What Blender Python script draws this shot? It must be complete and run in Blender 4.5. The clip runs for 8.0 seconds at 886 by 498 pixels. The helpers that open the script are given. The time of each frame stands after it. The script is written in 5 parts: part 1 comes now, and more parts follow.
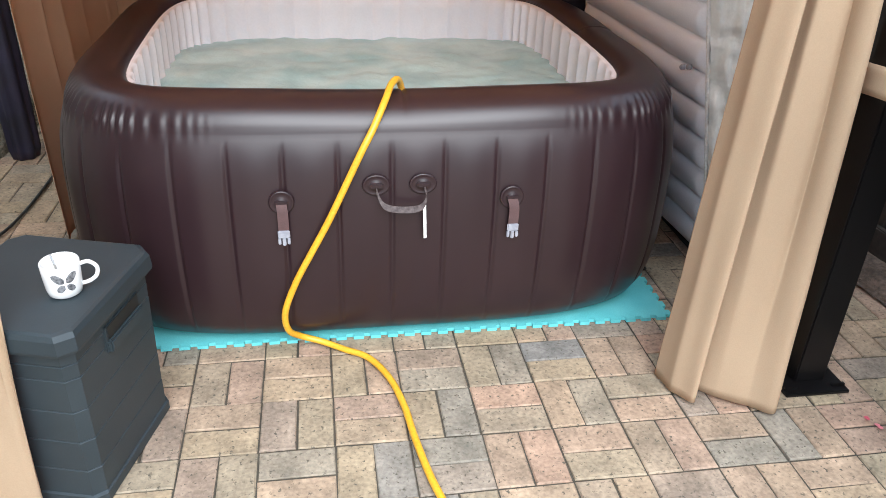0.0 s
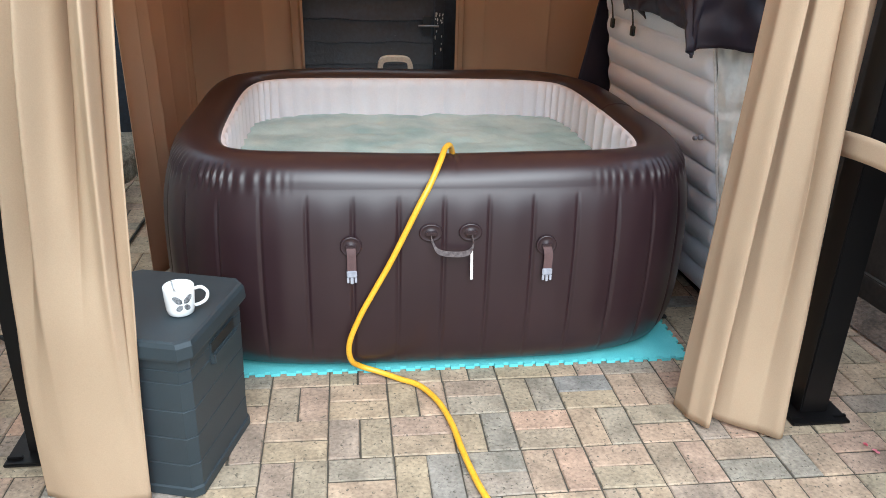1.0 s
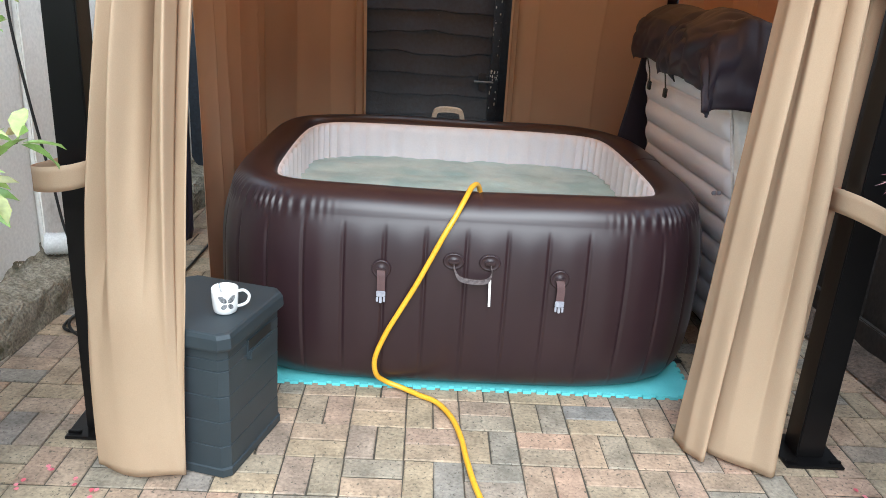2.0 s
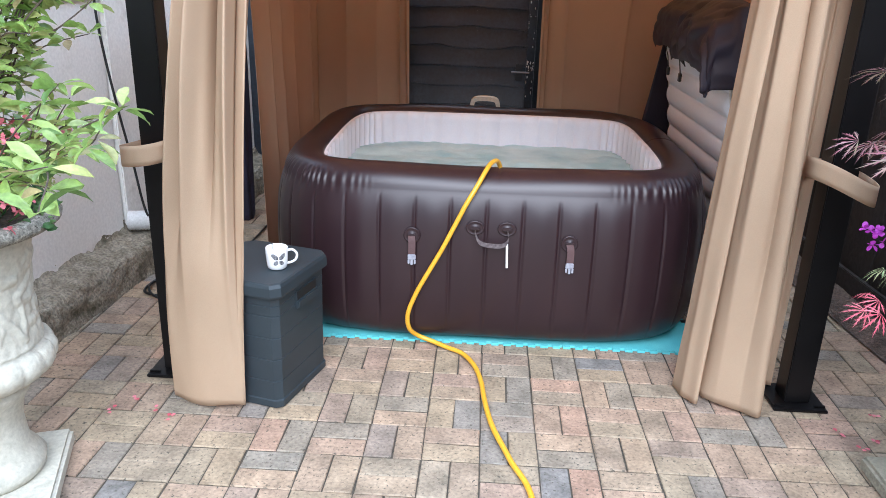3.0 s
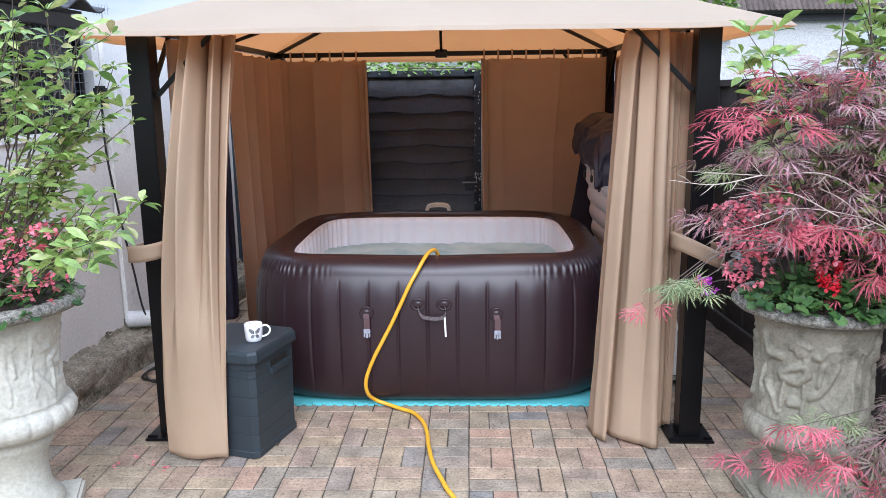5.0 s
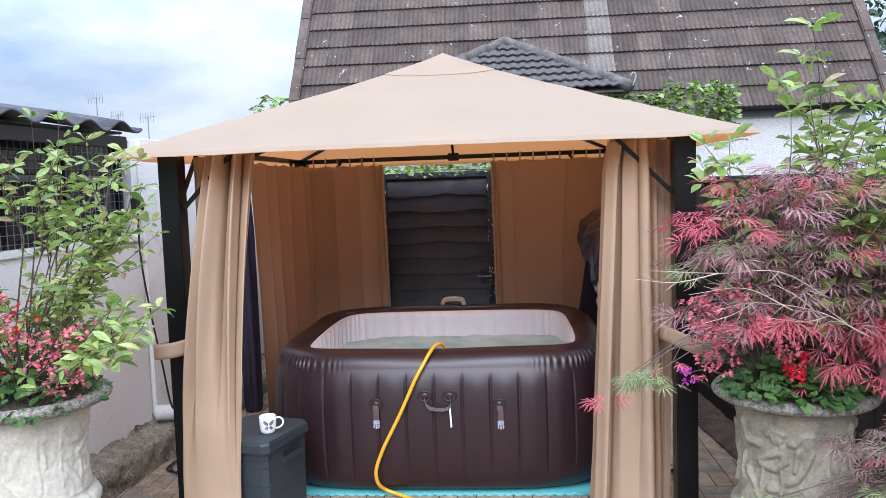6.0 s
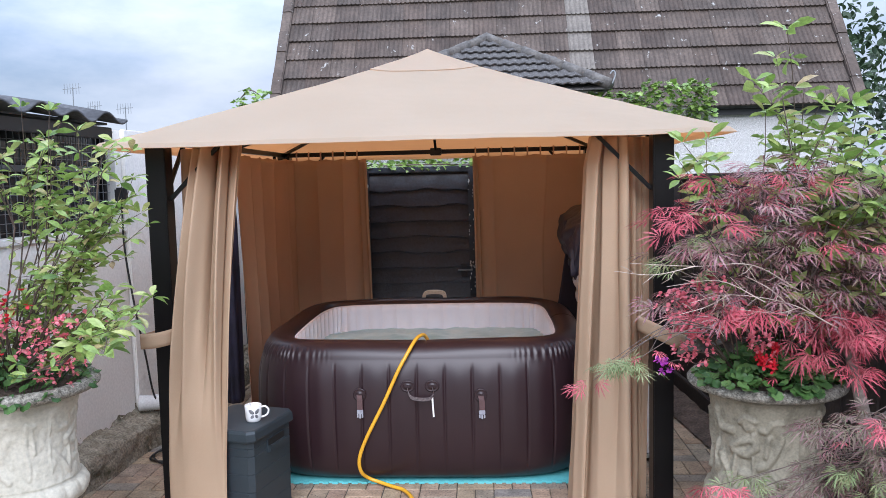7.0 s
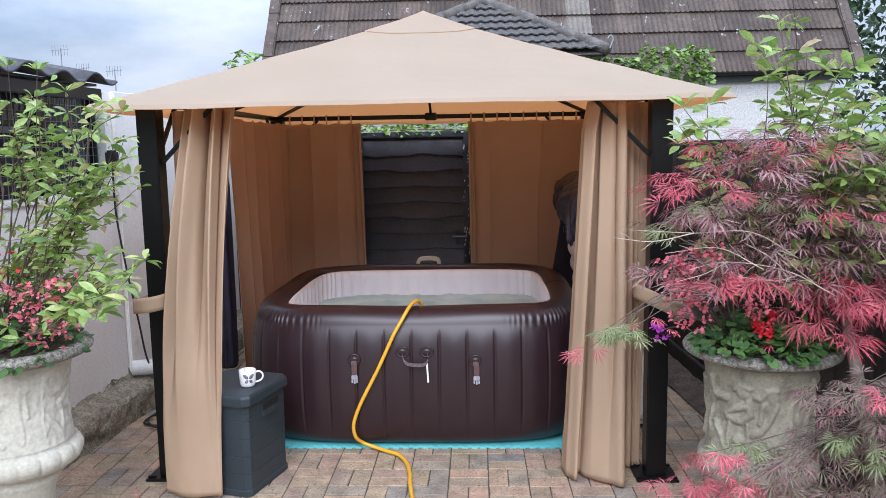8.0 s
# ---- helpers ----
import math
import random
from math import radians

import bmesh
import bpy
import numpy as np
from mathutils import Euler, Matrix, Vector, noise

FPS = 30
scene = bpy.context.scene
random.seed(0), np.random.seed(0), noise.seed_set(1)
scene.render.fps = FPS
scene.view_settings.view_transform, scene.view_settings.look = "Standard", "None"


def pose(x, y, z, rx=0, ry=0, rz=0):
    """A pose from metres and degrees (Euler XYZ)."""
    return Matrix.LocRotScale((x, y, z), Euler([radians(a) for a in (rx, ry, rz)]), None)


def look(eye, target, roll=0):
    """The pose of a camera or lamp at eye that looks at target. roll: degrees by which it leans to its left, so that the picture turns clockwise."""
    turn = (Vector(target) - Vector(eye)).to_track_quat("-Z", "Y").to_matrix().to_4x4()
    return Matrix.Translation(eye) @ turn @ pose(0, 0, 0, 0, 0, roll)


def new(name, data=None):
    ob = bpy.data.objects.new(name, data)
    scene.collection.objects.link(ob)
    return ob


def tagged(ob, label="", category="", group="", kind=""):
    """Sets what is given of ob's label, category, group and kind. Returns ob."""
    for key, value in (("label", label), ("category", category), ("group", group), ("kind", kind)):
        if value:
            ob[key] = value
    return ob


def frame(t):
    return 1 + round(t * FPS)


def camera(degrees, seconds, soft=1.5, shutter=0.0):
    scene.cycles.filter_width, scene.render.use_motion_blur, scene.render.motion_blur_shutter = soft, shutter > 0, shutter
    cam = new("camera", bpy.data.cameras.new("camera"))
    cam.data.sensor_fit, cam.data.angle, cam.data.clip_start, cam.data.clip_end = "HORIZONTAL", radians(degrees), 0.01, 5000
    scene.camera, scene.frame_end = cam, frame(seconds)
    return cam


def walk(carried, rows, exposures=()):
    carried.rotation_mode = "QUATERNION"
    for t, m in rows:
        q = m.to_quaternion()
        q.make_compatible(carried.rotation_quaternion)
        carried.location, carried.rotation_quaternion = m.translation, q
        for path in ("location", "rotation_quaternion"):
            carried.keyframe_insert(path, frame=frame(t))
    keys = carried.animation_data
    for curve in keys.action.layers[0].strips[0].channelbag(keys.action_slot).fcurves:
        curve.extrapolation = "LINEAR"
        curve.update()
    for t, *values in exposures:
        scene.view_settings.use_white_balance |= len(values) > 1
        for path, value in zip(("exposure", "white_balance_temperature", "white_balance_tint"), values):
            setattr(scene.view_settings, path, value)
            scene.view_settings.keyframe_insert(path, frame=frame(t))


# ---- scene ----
cam = camera(60.0, 8.0, soft=0.6)
PATH = [
    (0, (-0.416, -1.77, 1.488), (-0.106, -0.053, 0.51), 2.4),
    (0.5, (-0.454, -1.978, 1.521), (-0.179, -0.234, 0.582), 1.9),
    (1, (-0.535, -2.137, 1.551), (-0.288, -0.32, 0.752), 1.9),
    (1.5, (-0.531, -2.247, 1.606), (-0.319, -0.378, 0.928), 2.3),
    (2, (-0.402, -2.434, 1.565), (-0.33, -0.551, 0.895), 3.6),
    (2.2, (-0.351, -2.543, 1.554), (-0.383, -0.673, 0.844), 3.9),
    (3.3, (-0.172, -2.922, 1.613), (-0.254, -1.033, 0.962), 1.3),
    (3.5, (-0.103, -2.968, 1.619), (-0.167, -1.057, 1.033), 1.2),
    (4, (0.009, -3.116, 1.664), (-0.06, -1.161, 1.25), 0.1),
    (4.5, (-0.007, -3.339, 1.653), (-0.059, -1.375, 1.277), -0.7),
    (4.7, (-0.018, -3.437, 1.626), (-0.072, -1.478, 1.227), -0.7),
    (5.8, (0.191, -3.776, 1.685), (0.028, -1.801, 1.418), -1.5),
    (6, (0.203, -3.808, 1.7), (0.038, -1.822, 1.536), -2.0),
    (6.5, (0.18, -3.886, 1.7), (0.042, -1.894, 1.584), -1.7),
    (7, (0.175, -3.888, 1.695), (0.068, -1.899, 1.517), -1.4),
    (7.5, (0.17, -3.866, 1.687), (0.077, -1.882, 1.455), -1.2),
    (8, (0.158, -3.858, 1.686), (0.069, -1.878, 1.422), -1.0),
]
walk(cam, [(t, look(eye, target, roll)) for t, eye, target, roll in PATH],
     [(0, 1.56, 6050, 7), (1.0, 1.54, 5850, 4), (2.0, 1.56, 5850, 4), (3.5, 1.40, 5480, 13), (4.5, 1.28, 5500, 13), (6.0, 1.22, 5750, 16), (6.6, 1.05, 5780, 16), (8, 1.06, 5780, 15)])

# ---- world, sun, exposure ----
SUN_EL, SUN_AZ = radians(37), radians(176)
world = bpy.data.worlds.new("overcast_sky")
scene.world = world
world.use_nodes = True
wn, wl = world.node_tree.nodes, world.node_tree.links
wn.clear()
sky = wn.new("ShaderNodeTexSky")
sky.sky_type, sky.sun_disc = "NISHITA", False
sky.sun_elevation, sky.sun_rotation = SUN_EL, SUN_AZ
wco = wn.new("ShaderNodeTexCoord")
wmap = wn.new("ShaderNodeMapping")
wmap.inputs["Scale"].default_value = (1.0, 1.0, 2.6)
wnoise = wn.new("ShaderNodeTexNoise")
wnoise.inputs["Scale"].default_value, wnoise.inputs["Detail"].default_value = 2.3, 7
wnoise.inputs["Roughness"].default_value = 0.55
wramp = wn.new("ShaderNodeValToRGB")
wramp.color_ramp.elements[0].position, wramp.color_ramp.elements[0].color = 0.38, (3.7, 4.9, 6.2, 1)
wramp.color_ramp.elements[1].position, wramp.color_ramp.elements[1].color = 0.62, (9.0, 9.4, 9.8, 1)
wmix = wn.new("ShaderNodeMix")
wmix.data_type = "RGBA"
wmix.inputs["Factor"].default_value = 0.85
wbg = wn.new("ShaderNodeBackground")
wbg.inputs["Strength"].default_value = 0.075
wsep, wlift, wmul = wn.new("ShaderNodeSeparateXYZ"), wn.new("ShaderNodeMapRange"), wn.new("ShaderNodeVectorMath")
wlift.inputs["From Min"].default_value, wlift.inputs["From Max"].default_value = 0.12, 0.95
wlift.inputs["To Min"].default_value, wlift.inputs["To Max"].default_value = 0.62, 3.0
wmul.operation = "SCALE"
wout = wn.new("ShaderNodeOutputWorld")
wl.new(wco.outputs["Generated"], wmap.inputs["Vector"])
wl.new(wmap.outputs["Vector"], wnoise.inputs["Vector"])
wl.new(wnoise.outputs["Fac"], wramp.inputs["Fac"])
wl.new(sky.outputs["Color"], wmix.inputs["A"])
wl.new(wramp.outputs["Color"], wmix.inputs["B"])
wl.new(wco.outputs["Generated"], wsep.inputs["Vector"])
wl.new(wsep.outputs["Z"], wlift.inputs["Value"])
wl.new(wmix.outputs["Result"], wmul.inputs[0])
wl.new(wlift.outputs["Result"], wmul.inputs["Scale"])
wl.new(wmul.outputs["Vector"], wbg.inputs["Color"])
wl.new(wbg.outputs["Background"], wout.inputs["Surface"])
sun = new("sun", bpy.data.lights.new("sun", "SUN"))
sun.data.energy, sun.data.angle, sun.data.color = 1.5, radians(40), (1.0, 0.97, 0.93)
sun.matrix_world = look((0, 0, 0), (-math.sin(SUN_AZ) * math.cos(SUN_EL), -math.cos(SUN_AZ) * math.cos(SUN_EL), -math.sin(SUN_EL)))


# ---- materials ----
def mat(name, colors, rough=0.6, metal=0.0, scale=6.0, fine=90.0, amount=0.5, bump=0.15, dist=0.004,
        per="none", glow=0.0, through_tint=None, coat=0.0, stains=None, spec=0.5, fine_amount=0.15):
    """Node material: colours chosen by coarse noise or at random per piece, fine grain, bump, optional translucency."""
    m = bpy.data.materials.new(name)
    m.use_nodes = True
    n, l = m.node_tree.nodes, m.node_tree.links
    bsdf, out = n["Principled BSDF"], n["Material Output"]
    co, geo = n.new("ShaderNodeTexCoord"), n.new("ShaderNodeNewGeometry")
    coarse = n.new("ShaderNodeTexNoise")
    coarse.inputs["Scale"].default_value, coarse.inputs["Detail"].default_value = scale, 5
    grain = n.new("ShaderNodeTexNoise")
    grain.inputs["Scale"].default_value, grain.inputs["Detail"].default_value = fine, 4
    ramp = n.new("ShaderNodeValToRGB")
    els = ramp.color_ramp.elements
    while len(els) < len(colors):
        els.new(0.5)
    for i, c in enumerate(colors):
        f = i / max(1, len(colors) - 1)
        els[i].position = f if per != "none" else 0.3 + 0.4 * f
        els[i].color = (*c, 1)
    if per == "object":
        src = n.new("ShaderNodeObjectInfo").outputs["Random"]
    elif per == "island":
        src = n.new("ShaderNodeNewGeometry").outputs["Random Per Island"]
    else:
        src = coarse.outputs["Fac"]
    for tex in (coarse, grain):
        l.new(geo.outputs["Position"] if per == "object" else co.outputs["Object"], tex.inputs["Vector"])
    l.new(src, ramp.inputs["Fac"])
    col = ramp.outputs["Color"]

    def shade(col, tex, k):
        rng = n.new("ShaderNodeMapRange")
        rng.inputs["From Min"].default_value, rng.inputs["From Max"].default_value = 0.3, 0.7
        rng.inputs["To Min"].default_value, rng.inputs["To Max"].default_value = 1 - k, 1 + k * 0.6
        l.new(tex.outputs["Fac"], rng.inputs["Value"])
        mul = n.new("ShaderNodeVectorMath")
        mul.operation = "SCALE"
        l.new(col, mul.inputs[0])
        l.new(rng.outputs["Result"], mul.inputs["Scale"])
        return mul.outputs["Vector"]
    if per != "none" and amount:
        col = shade(col, coarse, amount * 0.5)
    if fine_amount:
        col = shade(col, grain, fine_amount)
    if stains:
        colour, sscale, lo, hi = stains
        st = n.new("ShaderNodeTexNoise")
        st.inputs["Scale"].default_value, st.inputs["Detail"].default_value, st.inputs["Roughness"].default_value = sscale, 6, 0.65
        l.new(geo.outputs["Position"] if per == "object" else co.outputs["Object"], st.inputs["Vector"])
        rng = n.new("ShaderNodeMapRange")
        rng.inputs["From Min"].default_value, rng.inputs["From Max"].default_value = lo, hi
        l.new(st.outputs["Fac"], rng.inputs["Value"])
        mx = n.new("ShaderNodeMix")
        mx.data_type = "RGBA"
        l.new(rng.outputs["Result"], mx.inputs["Factor"])
        l.new(col, mx.inputs["A"])
        mx.inputs["B"].default_value = (*colour, 1)
        col = mx.outputs["Result"]
    l.new(col, bsdf.inputs["Base Color"])
    bsdf.inputs["Roughness"].default_value, bsdf.inputs["Metallic"].default_value = rough, metal
    bsdf.inputs["Coat Weight"].default_value = coat
    bsdf.inputs["Specular IOR Level"].default_value = spec
    if bump:
        bp = n.new("ShaderNodeBump")
        bp.inputs["Strength"].default_value, bp.inputs["Distance"].default_value = bump, dist
        l.new(grain.outputs["Fac"], bp.inputs["Height"])
        l.new(bp.outputs["Normal"], bsdf.inputs["Normal"])
    if glow:
        tr = n.new("ShaderNodeBsdfTranslucent")
        if through_tint:
            tr.inputs["Color"].default_value = (*through_tint, 1)
        else:
            l.new(col, tr.inputs["Color"])
        ms = n.new("ShaderNodeMixShader")
        ms.inputs["Fac"].default_value = glow
        l.new(bsdf.outputs["BSDF"], ms.inputs[1])
        l.new(tr.outputs["BSDF"], ms.inputs[2])
        l.new(ms.outputs["Shader"], out.inputs["Surface"])
    return m


BRICKS = [(0.386, 0.292, 0.186), (0.325, 0.263, 0.186), (0.409, 0.263, 0.184), (0.28, 0.244, 0.194), (0.403, 0.304, 0.197),
          (0.403, 0.284, 0.2), (0.353, 0.278, 0.189), (0.224, 0.21, 0.192), (0.392, 0.275, 0.186), (0.364, 0.29, 0.197)]
PITS = ((0.085, 0.072, 0.052), 70, 0.575, 0.66)
M_BRICK = mat("paving_brick", BRICKS, 0.78, scale=9, fine=75, amount=0.7, bump=0.5, dist=0.004, per="object", stains=PITS, fine_amount=0.28)
M_BRICKS = mat("paving_bricks", BRICKS, 0.78, scale=9, fine=75, amount=0.7, bump=0.5, dist=0.004, per="island", stains=PITS, fine_amount=0.28)
M_SAND = mat("joint_dirt", [(0.05, 0.043, 0.032), (0.09, 0.075, 0.055)], 0.95, scale=20)
M_SOIL = mat("soil", [(0.06, 0.043, 0.033), (0.14, 0.10, 0.078)], 0.95, scale=9, fine=60, bump=0.9, dist=0.02, fine_amount=0.5)
M_GRASS = mat("distant_ground", [(0.05, 0.07, 0.03), (0.09, 0.09, 0.05)], 0.95, scale=0.6)
M_VINYL = mat("brown_vinyl", [(0.021, 0.0098, 0.0122), (0.026, 0.0125, 0.0150)], 0.36, scale=3, fine=420, bump=0.05, dist=0.001, fine_amount=0.08)
M_LINER = mat("white_liner", [(0.74, 0.72, 0.77), (0.80, 0.78, 0.82)], 0.4, scale=3, fine=120, bump=0.03, fine_amount=0.03)
M_STRAP = mat("brown_webbing", [(0.085, 0.045, 0.044), (0.11, 0.060, 0.058)], 0.7, scale=40, fine=500, bump=0.4, dist=0.001)
M_PRINT = mat("printed_webbing", [(0.035, 0.020, 0.020), (0.12, 0.095, 0.092)], 0.7, scale=75, fine=300, bump=0.2, dist=0.001)
M_BUCKLE = mat("pale_plastic", [(0.27, 0.27, 0.31), (0.36, 0.36, 0.40)], 0.35, scale=30, bump=0)
M_TAG = mat("white_tag", [(0.75, 0.73, 0.70), (0.8, 0.78, 0.76)], 0.6, scale=30, bump=0)
M_MAT = mat("teal_foam", [(0.12, 0.50, 0.52), (0.16, 0.57, 0.58)], 0.8, scale=8, fine=260, bump=0.35, dist=0.002, fine_amount=0.1)
M_HOSE = mat("yellow_hose", [(0.72, 0.36, 0.02), (0.78, 0.42, 0.03)], 0.38, scale=10, fine=150, bump=0.05)
M_BOX = mat("grey_plastic", [(0.021, 0.030, 0.036), (0.029, 0.040, 0.047)], 0.5, scale=5, fine=350, bump=0.18, dist=0.001, fine_amount=0.1)
M_CANOPY = mat("beige_canvas", [(0.415, 0.380, 0.298), (0.455, 0.417, 0.33)], 0.85, scale=2.5, fine=320, bump=0.2, dist=0.001, glow=0.50, through_tint=(0.94, 0.60, 0.345), fine_amount=0.08)
M_CURT = mat("tan_curtain", [(0.46, 0.340, 0.225), (0.52, 0.388, 0.258)], 0.8, scale=2, fine=300, bump=0.08, dist=0.0006, glow=0.25, through_tint=(0.80, 0.265, 0.165), fine_amount=0.06, spec=0.2)
M_POST = mat("black_powder_coat", [(0.005, 0.0045, 0.0048), (0.008, 0.0072, 0.0075)], 0.3, scale=6, fine=200, bump=0.06, spec=0.3)
M_GATE = mat("black_stained_timber", [(0.010, 0.014, 0.021), (0.024, 0.032, 0.047)], 0.42, scale=4, fine=45, bump=0.5, dist=0.004, fine_amount=0.4, stains=((0.20, 0.20, 0.19), 26, 0.70, 0.76))
M_FENCE = mat("dark_fence_timber", [(0.018, 0.013, 0.011), (0.035, 0.026, 0.022)], 0.8, scale=3, fine=40, bump=0.5, fine_amount=0.35)
M_WHITE = mat("white_render", [(0.76, 0.735, 0.69), (0.82, 0.80, 0.765)], 0.85, scale=1.6, fine=60, bump=0.35, dist=0.004, fine_amount=0.09, stains=((0.40, 0.37, 0.31), 4.2, 0.60, 0.85))
M_PEBBLE = mat("pebbledash", [(0.50, 0.49, 0.47), (0.62, 0.61, 0.60)], 0.9, scale=30, fine=90, bump=0.9, dist=0.01, fine_amount=0.3)
M_LEDGE = mat("old_concrete", [(0.20, 0.17, 0.12), (0.36, 0.32, 0.25)], 0.95, scale=16, fine=75, bump=0.9, dist=0.015, fine_amount=0.5, stains=((0.075, 0.072, 0.04), 7, 0.58, 0.72))
M_TILE = mat("brown_roof_tile", [(0.070, 0.050, 0.040), (0.104, 0.076, 0.060), (0.080, 0.061, 0.050), (0.122, 0.092, 0.074)], 0.85, scale=4, fine=30, bump=0.4, per="island", amount=0.6, fine_amount=0.25, stains=((0.30, 0.29, 0.27), 2.3, 0.66, 0.72))
M_PALETILE = mat("pale_roof_tile", [(0.15, 0.13, 0.11), (0.20, 0.175, 0.15)], 0.85, scale=4, fine=30, bump=0.4, per="island", fine_amount=0.25)
M_SLATE = mat("grey_roof_tile", [(0.046, 0.041, 0.039), (0.076, 0.069, 0.065)], 0.8, scale=5, fine=30, per="island", bump=0.4, fine_amount=0.25, stains=((0.36, 0.35, 0.33), 48, 0.60, 0.66))
M_RIDGE = mat("mossy_ridge_tile", [(0.075, 0.066, 0.06), (0.15, 0.138, 0.125)], 0.9, scale=14, fine=40, bump=0.5, fine_amount=0.3)
M_CORR = mat("dark_corrugated_sheet", [(0.045, 0.045, 0.05), (0.10, 0.10, 0.105)], 0.8, scale=9, fine=40, bump=0.4, fine_amount=0.3)
M_GUTTER = mat("black_gutter", [(0.012, 0.012, 0.013), (0.02, 0.02, 0.022)], 0.4, bump=0)
M_GLASS = mat("dark_glass", [(0.02, 0.022, 0.025), (0.045, 0.05, 0.055)], 0.08, scale=2, bump=0)
M_STONE = mat("weathered_cast_stone", [(0.215, 0.197, 0.145), (0.33, 0.303, 0.23)], 0.9, scale=7, fine=90, bump=0.35, dist=0.004, fine_amount=0.2, stains=((0.085, 0.078, 0.055), 9, 0.54, 0.74))
M_STONE2 = mat("pale_cast_stone", [(0.46, 0.435, 0.35), (0.54, 0.515, 0.43)], 0.9, scale=5, fine=70, bump=0.4, dist=0.005, fine_amount=0.15, stains=((0.20, 0.20, 0.15), 4, 0.60, 0.8))
M_RIM = mat("lichened_rim_stone", [(0.12, 0.112, 0.09), (0.42, 0.40, 0.34)], 0.95, scale=70, fine=190, bump=0.8, dist=0.006, fine_amount=0.45, stains=((0.05, 0.047, 0.04), 85, 0.60, 0.66))
M_CERAMIC = mat("white_ceramic", [(0.78, 0.77, 0.75), (0.81, 0.80, 0.78)], 0.15, bump=0, fine_amount=0)
M_INK = mat("dark_print", [(0.05, 0.05, 0.055), (0.28, 0.28, 0.29)], 0.3, scale=150, bump=0)
M_STEEL = mat("stainless_steel", [(0.55, 0.55, 0.55), (0.6, 0.6, 0.6)], 0.25, 1.0, bump=0)
M_AIRBED = mat("grey_white_vinyl", [(0.84, 0.85, 0.90), (0.88, 0.89, 0.93)], 0.38, scale=3, fine=200, bump=0.05, fine_amount=0.05)
M_FOIL = mat("crumpled_grey_fabric", [(0.78, 0.77, 0.72), (0.83, 0.82, 0.77)], 0.5, scale=14, fine=40, bump=0.35, dist=0.012, fine_amount=0.06)
M_COVER = mat("dark_brown_cover", [(0.018, 0.012, 0.020), (0.027, 0.018, 0.030)], 0.58, scale=6, fine=200, bump=0.15, dist=0.002)
M_PUMP = mat("beige_plastic", [(0.64, 0.58, 0.47), (0.70, 0.64, 0.53)], 0.5, bump=0)
M_PUMPBODY = mat("brown_plastic", [(0.04, 0.022, 0.02), (0.05, 0.028, 0.025)], 0.45, bump=0)
M_CABLE = mat("black_rubber", [(0.01, 0.01, 0.01), (0.016, 0.016, 0.016)], 0.5, bump=0)
M_DUCT = mat("white_duct", [(0.58, 0.58, 0.57), (0.66, 0.66, 0.65)], 0.5, bump=0)
M_AERIAL = mat("aerial_metal", [(0.25, 0.26, 0.27), (0.3, 0.31, 0.32)], 0.5, 0.6, bump=0)

M_WATER = bpy.data.materials.new("bubbling_water")
M_WATER.use_nodes = True
n, l = M_WATER.node_tree.nodes, M_WATER.node_tree.links
b = n["Principled BSDF"]
tc, foam, rip = n.new("ShaderNodeTexCoord"), n.new("ShaderNodeTexNoise"), n.new("ShaderNodeTexNoise")
foam.inputs["Scale"].default_value, foam.inputs["Detail"].default_value = 4.5, 8
rip.inputs["Scale"].default_value, rip.inputs["Detail"].default_value = 16, 6
fr = n.new("ShaderNodeValToRGB")
fr.color_ramp.elements[0].position, fr.color_ramp.elements[0].color = 0.36, (0.33, 0.50, 0.52, 1)
fr.color_ramp.elements[1].position, fr.color_ramp.elements[1].color = 0.74, (0.58, 0.72, 0.72, 1)
bp = n.new("ShaderNodeBump")
bp.inputs["Strength"].default_value, bp.inputs["Distance"].default_value = 0.3, 0.02
for a, c in ((tc.outputs["Object"], foam.inputs["Vector"]), (tc.outputs["Object"], rip.inputs["Vector"]), (foam.outputs["Fac"], fr.inputs["Fac"]),
             (fr.outputs["Color"], b.inputs["Base Color"]), (rip.outputs["Fac"], bp.inputs["Height"]), (bp.outputs["Normal"], b.inputs["Normal"])):
    l.new(a, c)
b.inputs["Roughness"].default_value = 0.38
b.inputs["Specular IOR Level"].default_value = 0.25


# ---- builders ----
def mesh_of(name, bm, material, smooth=False):
    me = bpy.data.meshes.new(name)
    bmesh.ops.recalc_face_normals(bm, faces=bm.faces)
    bm.to_mesh(me)
    bm.free()
    me.materials.append(material)
    if smooth:
        me.shade_smooth()
    return me


def part(name, bm, material, parent=None, label="", smooth=False):
    """One mesh object out of a bmesh, under a thing or a part."""
    ob = new(name, mesh_of(name, bm, material, smooth))
    if parent:
        ob.parent = parent
    return tagged(ob, label)


def thing(name, label, category, m=None, group="", kind=""):
    ob = new(name)
    ob.empty_display_size = 0.1
    if m is not None:
        ob.matrix_world = m
    return tagged(ob, label, category, group, kind)


def box(bm, x0, x1, y0, y1, z0, z1, bevel=0.0, m=None):
    """Adds a box, bevelled if asked for, and moved by m."""
    r = bmesh.ops.create_cube(bm, size=1)
    vs = r["verts"]
    for v in vs:
        v.co = Vector((x0 + (v.co.x + 0.5) * (x1 - x0), y0 + (v.co.y + 0.5) * (y1 - y0), z0 + (v.co.z + 0.5) * (z1 - z0)))
    if m is not None:
        bmesh.ops.transform(bm, matrix=m, verts=vs)
    if bevel:
        es = {e for v in vs for e in v.link_edges}
        bmesh.ops.bevel(bm, geom=list(es), offset=bevel, segments=2, affect="EDGES", clamp_overlap=True)
    return bm


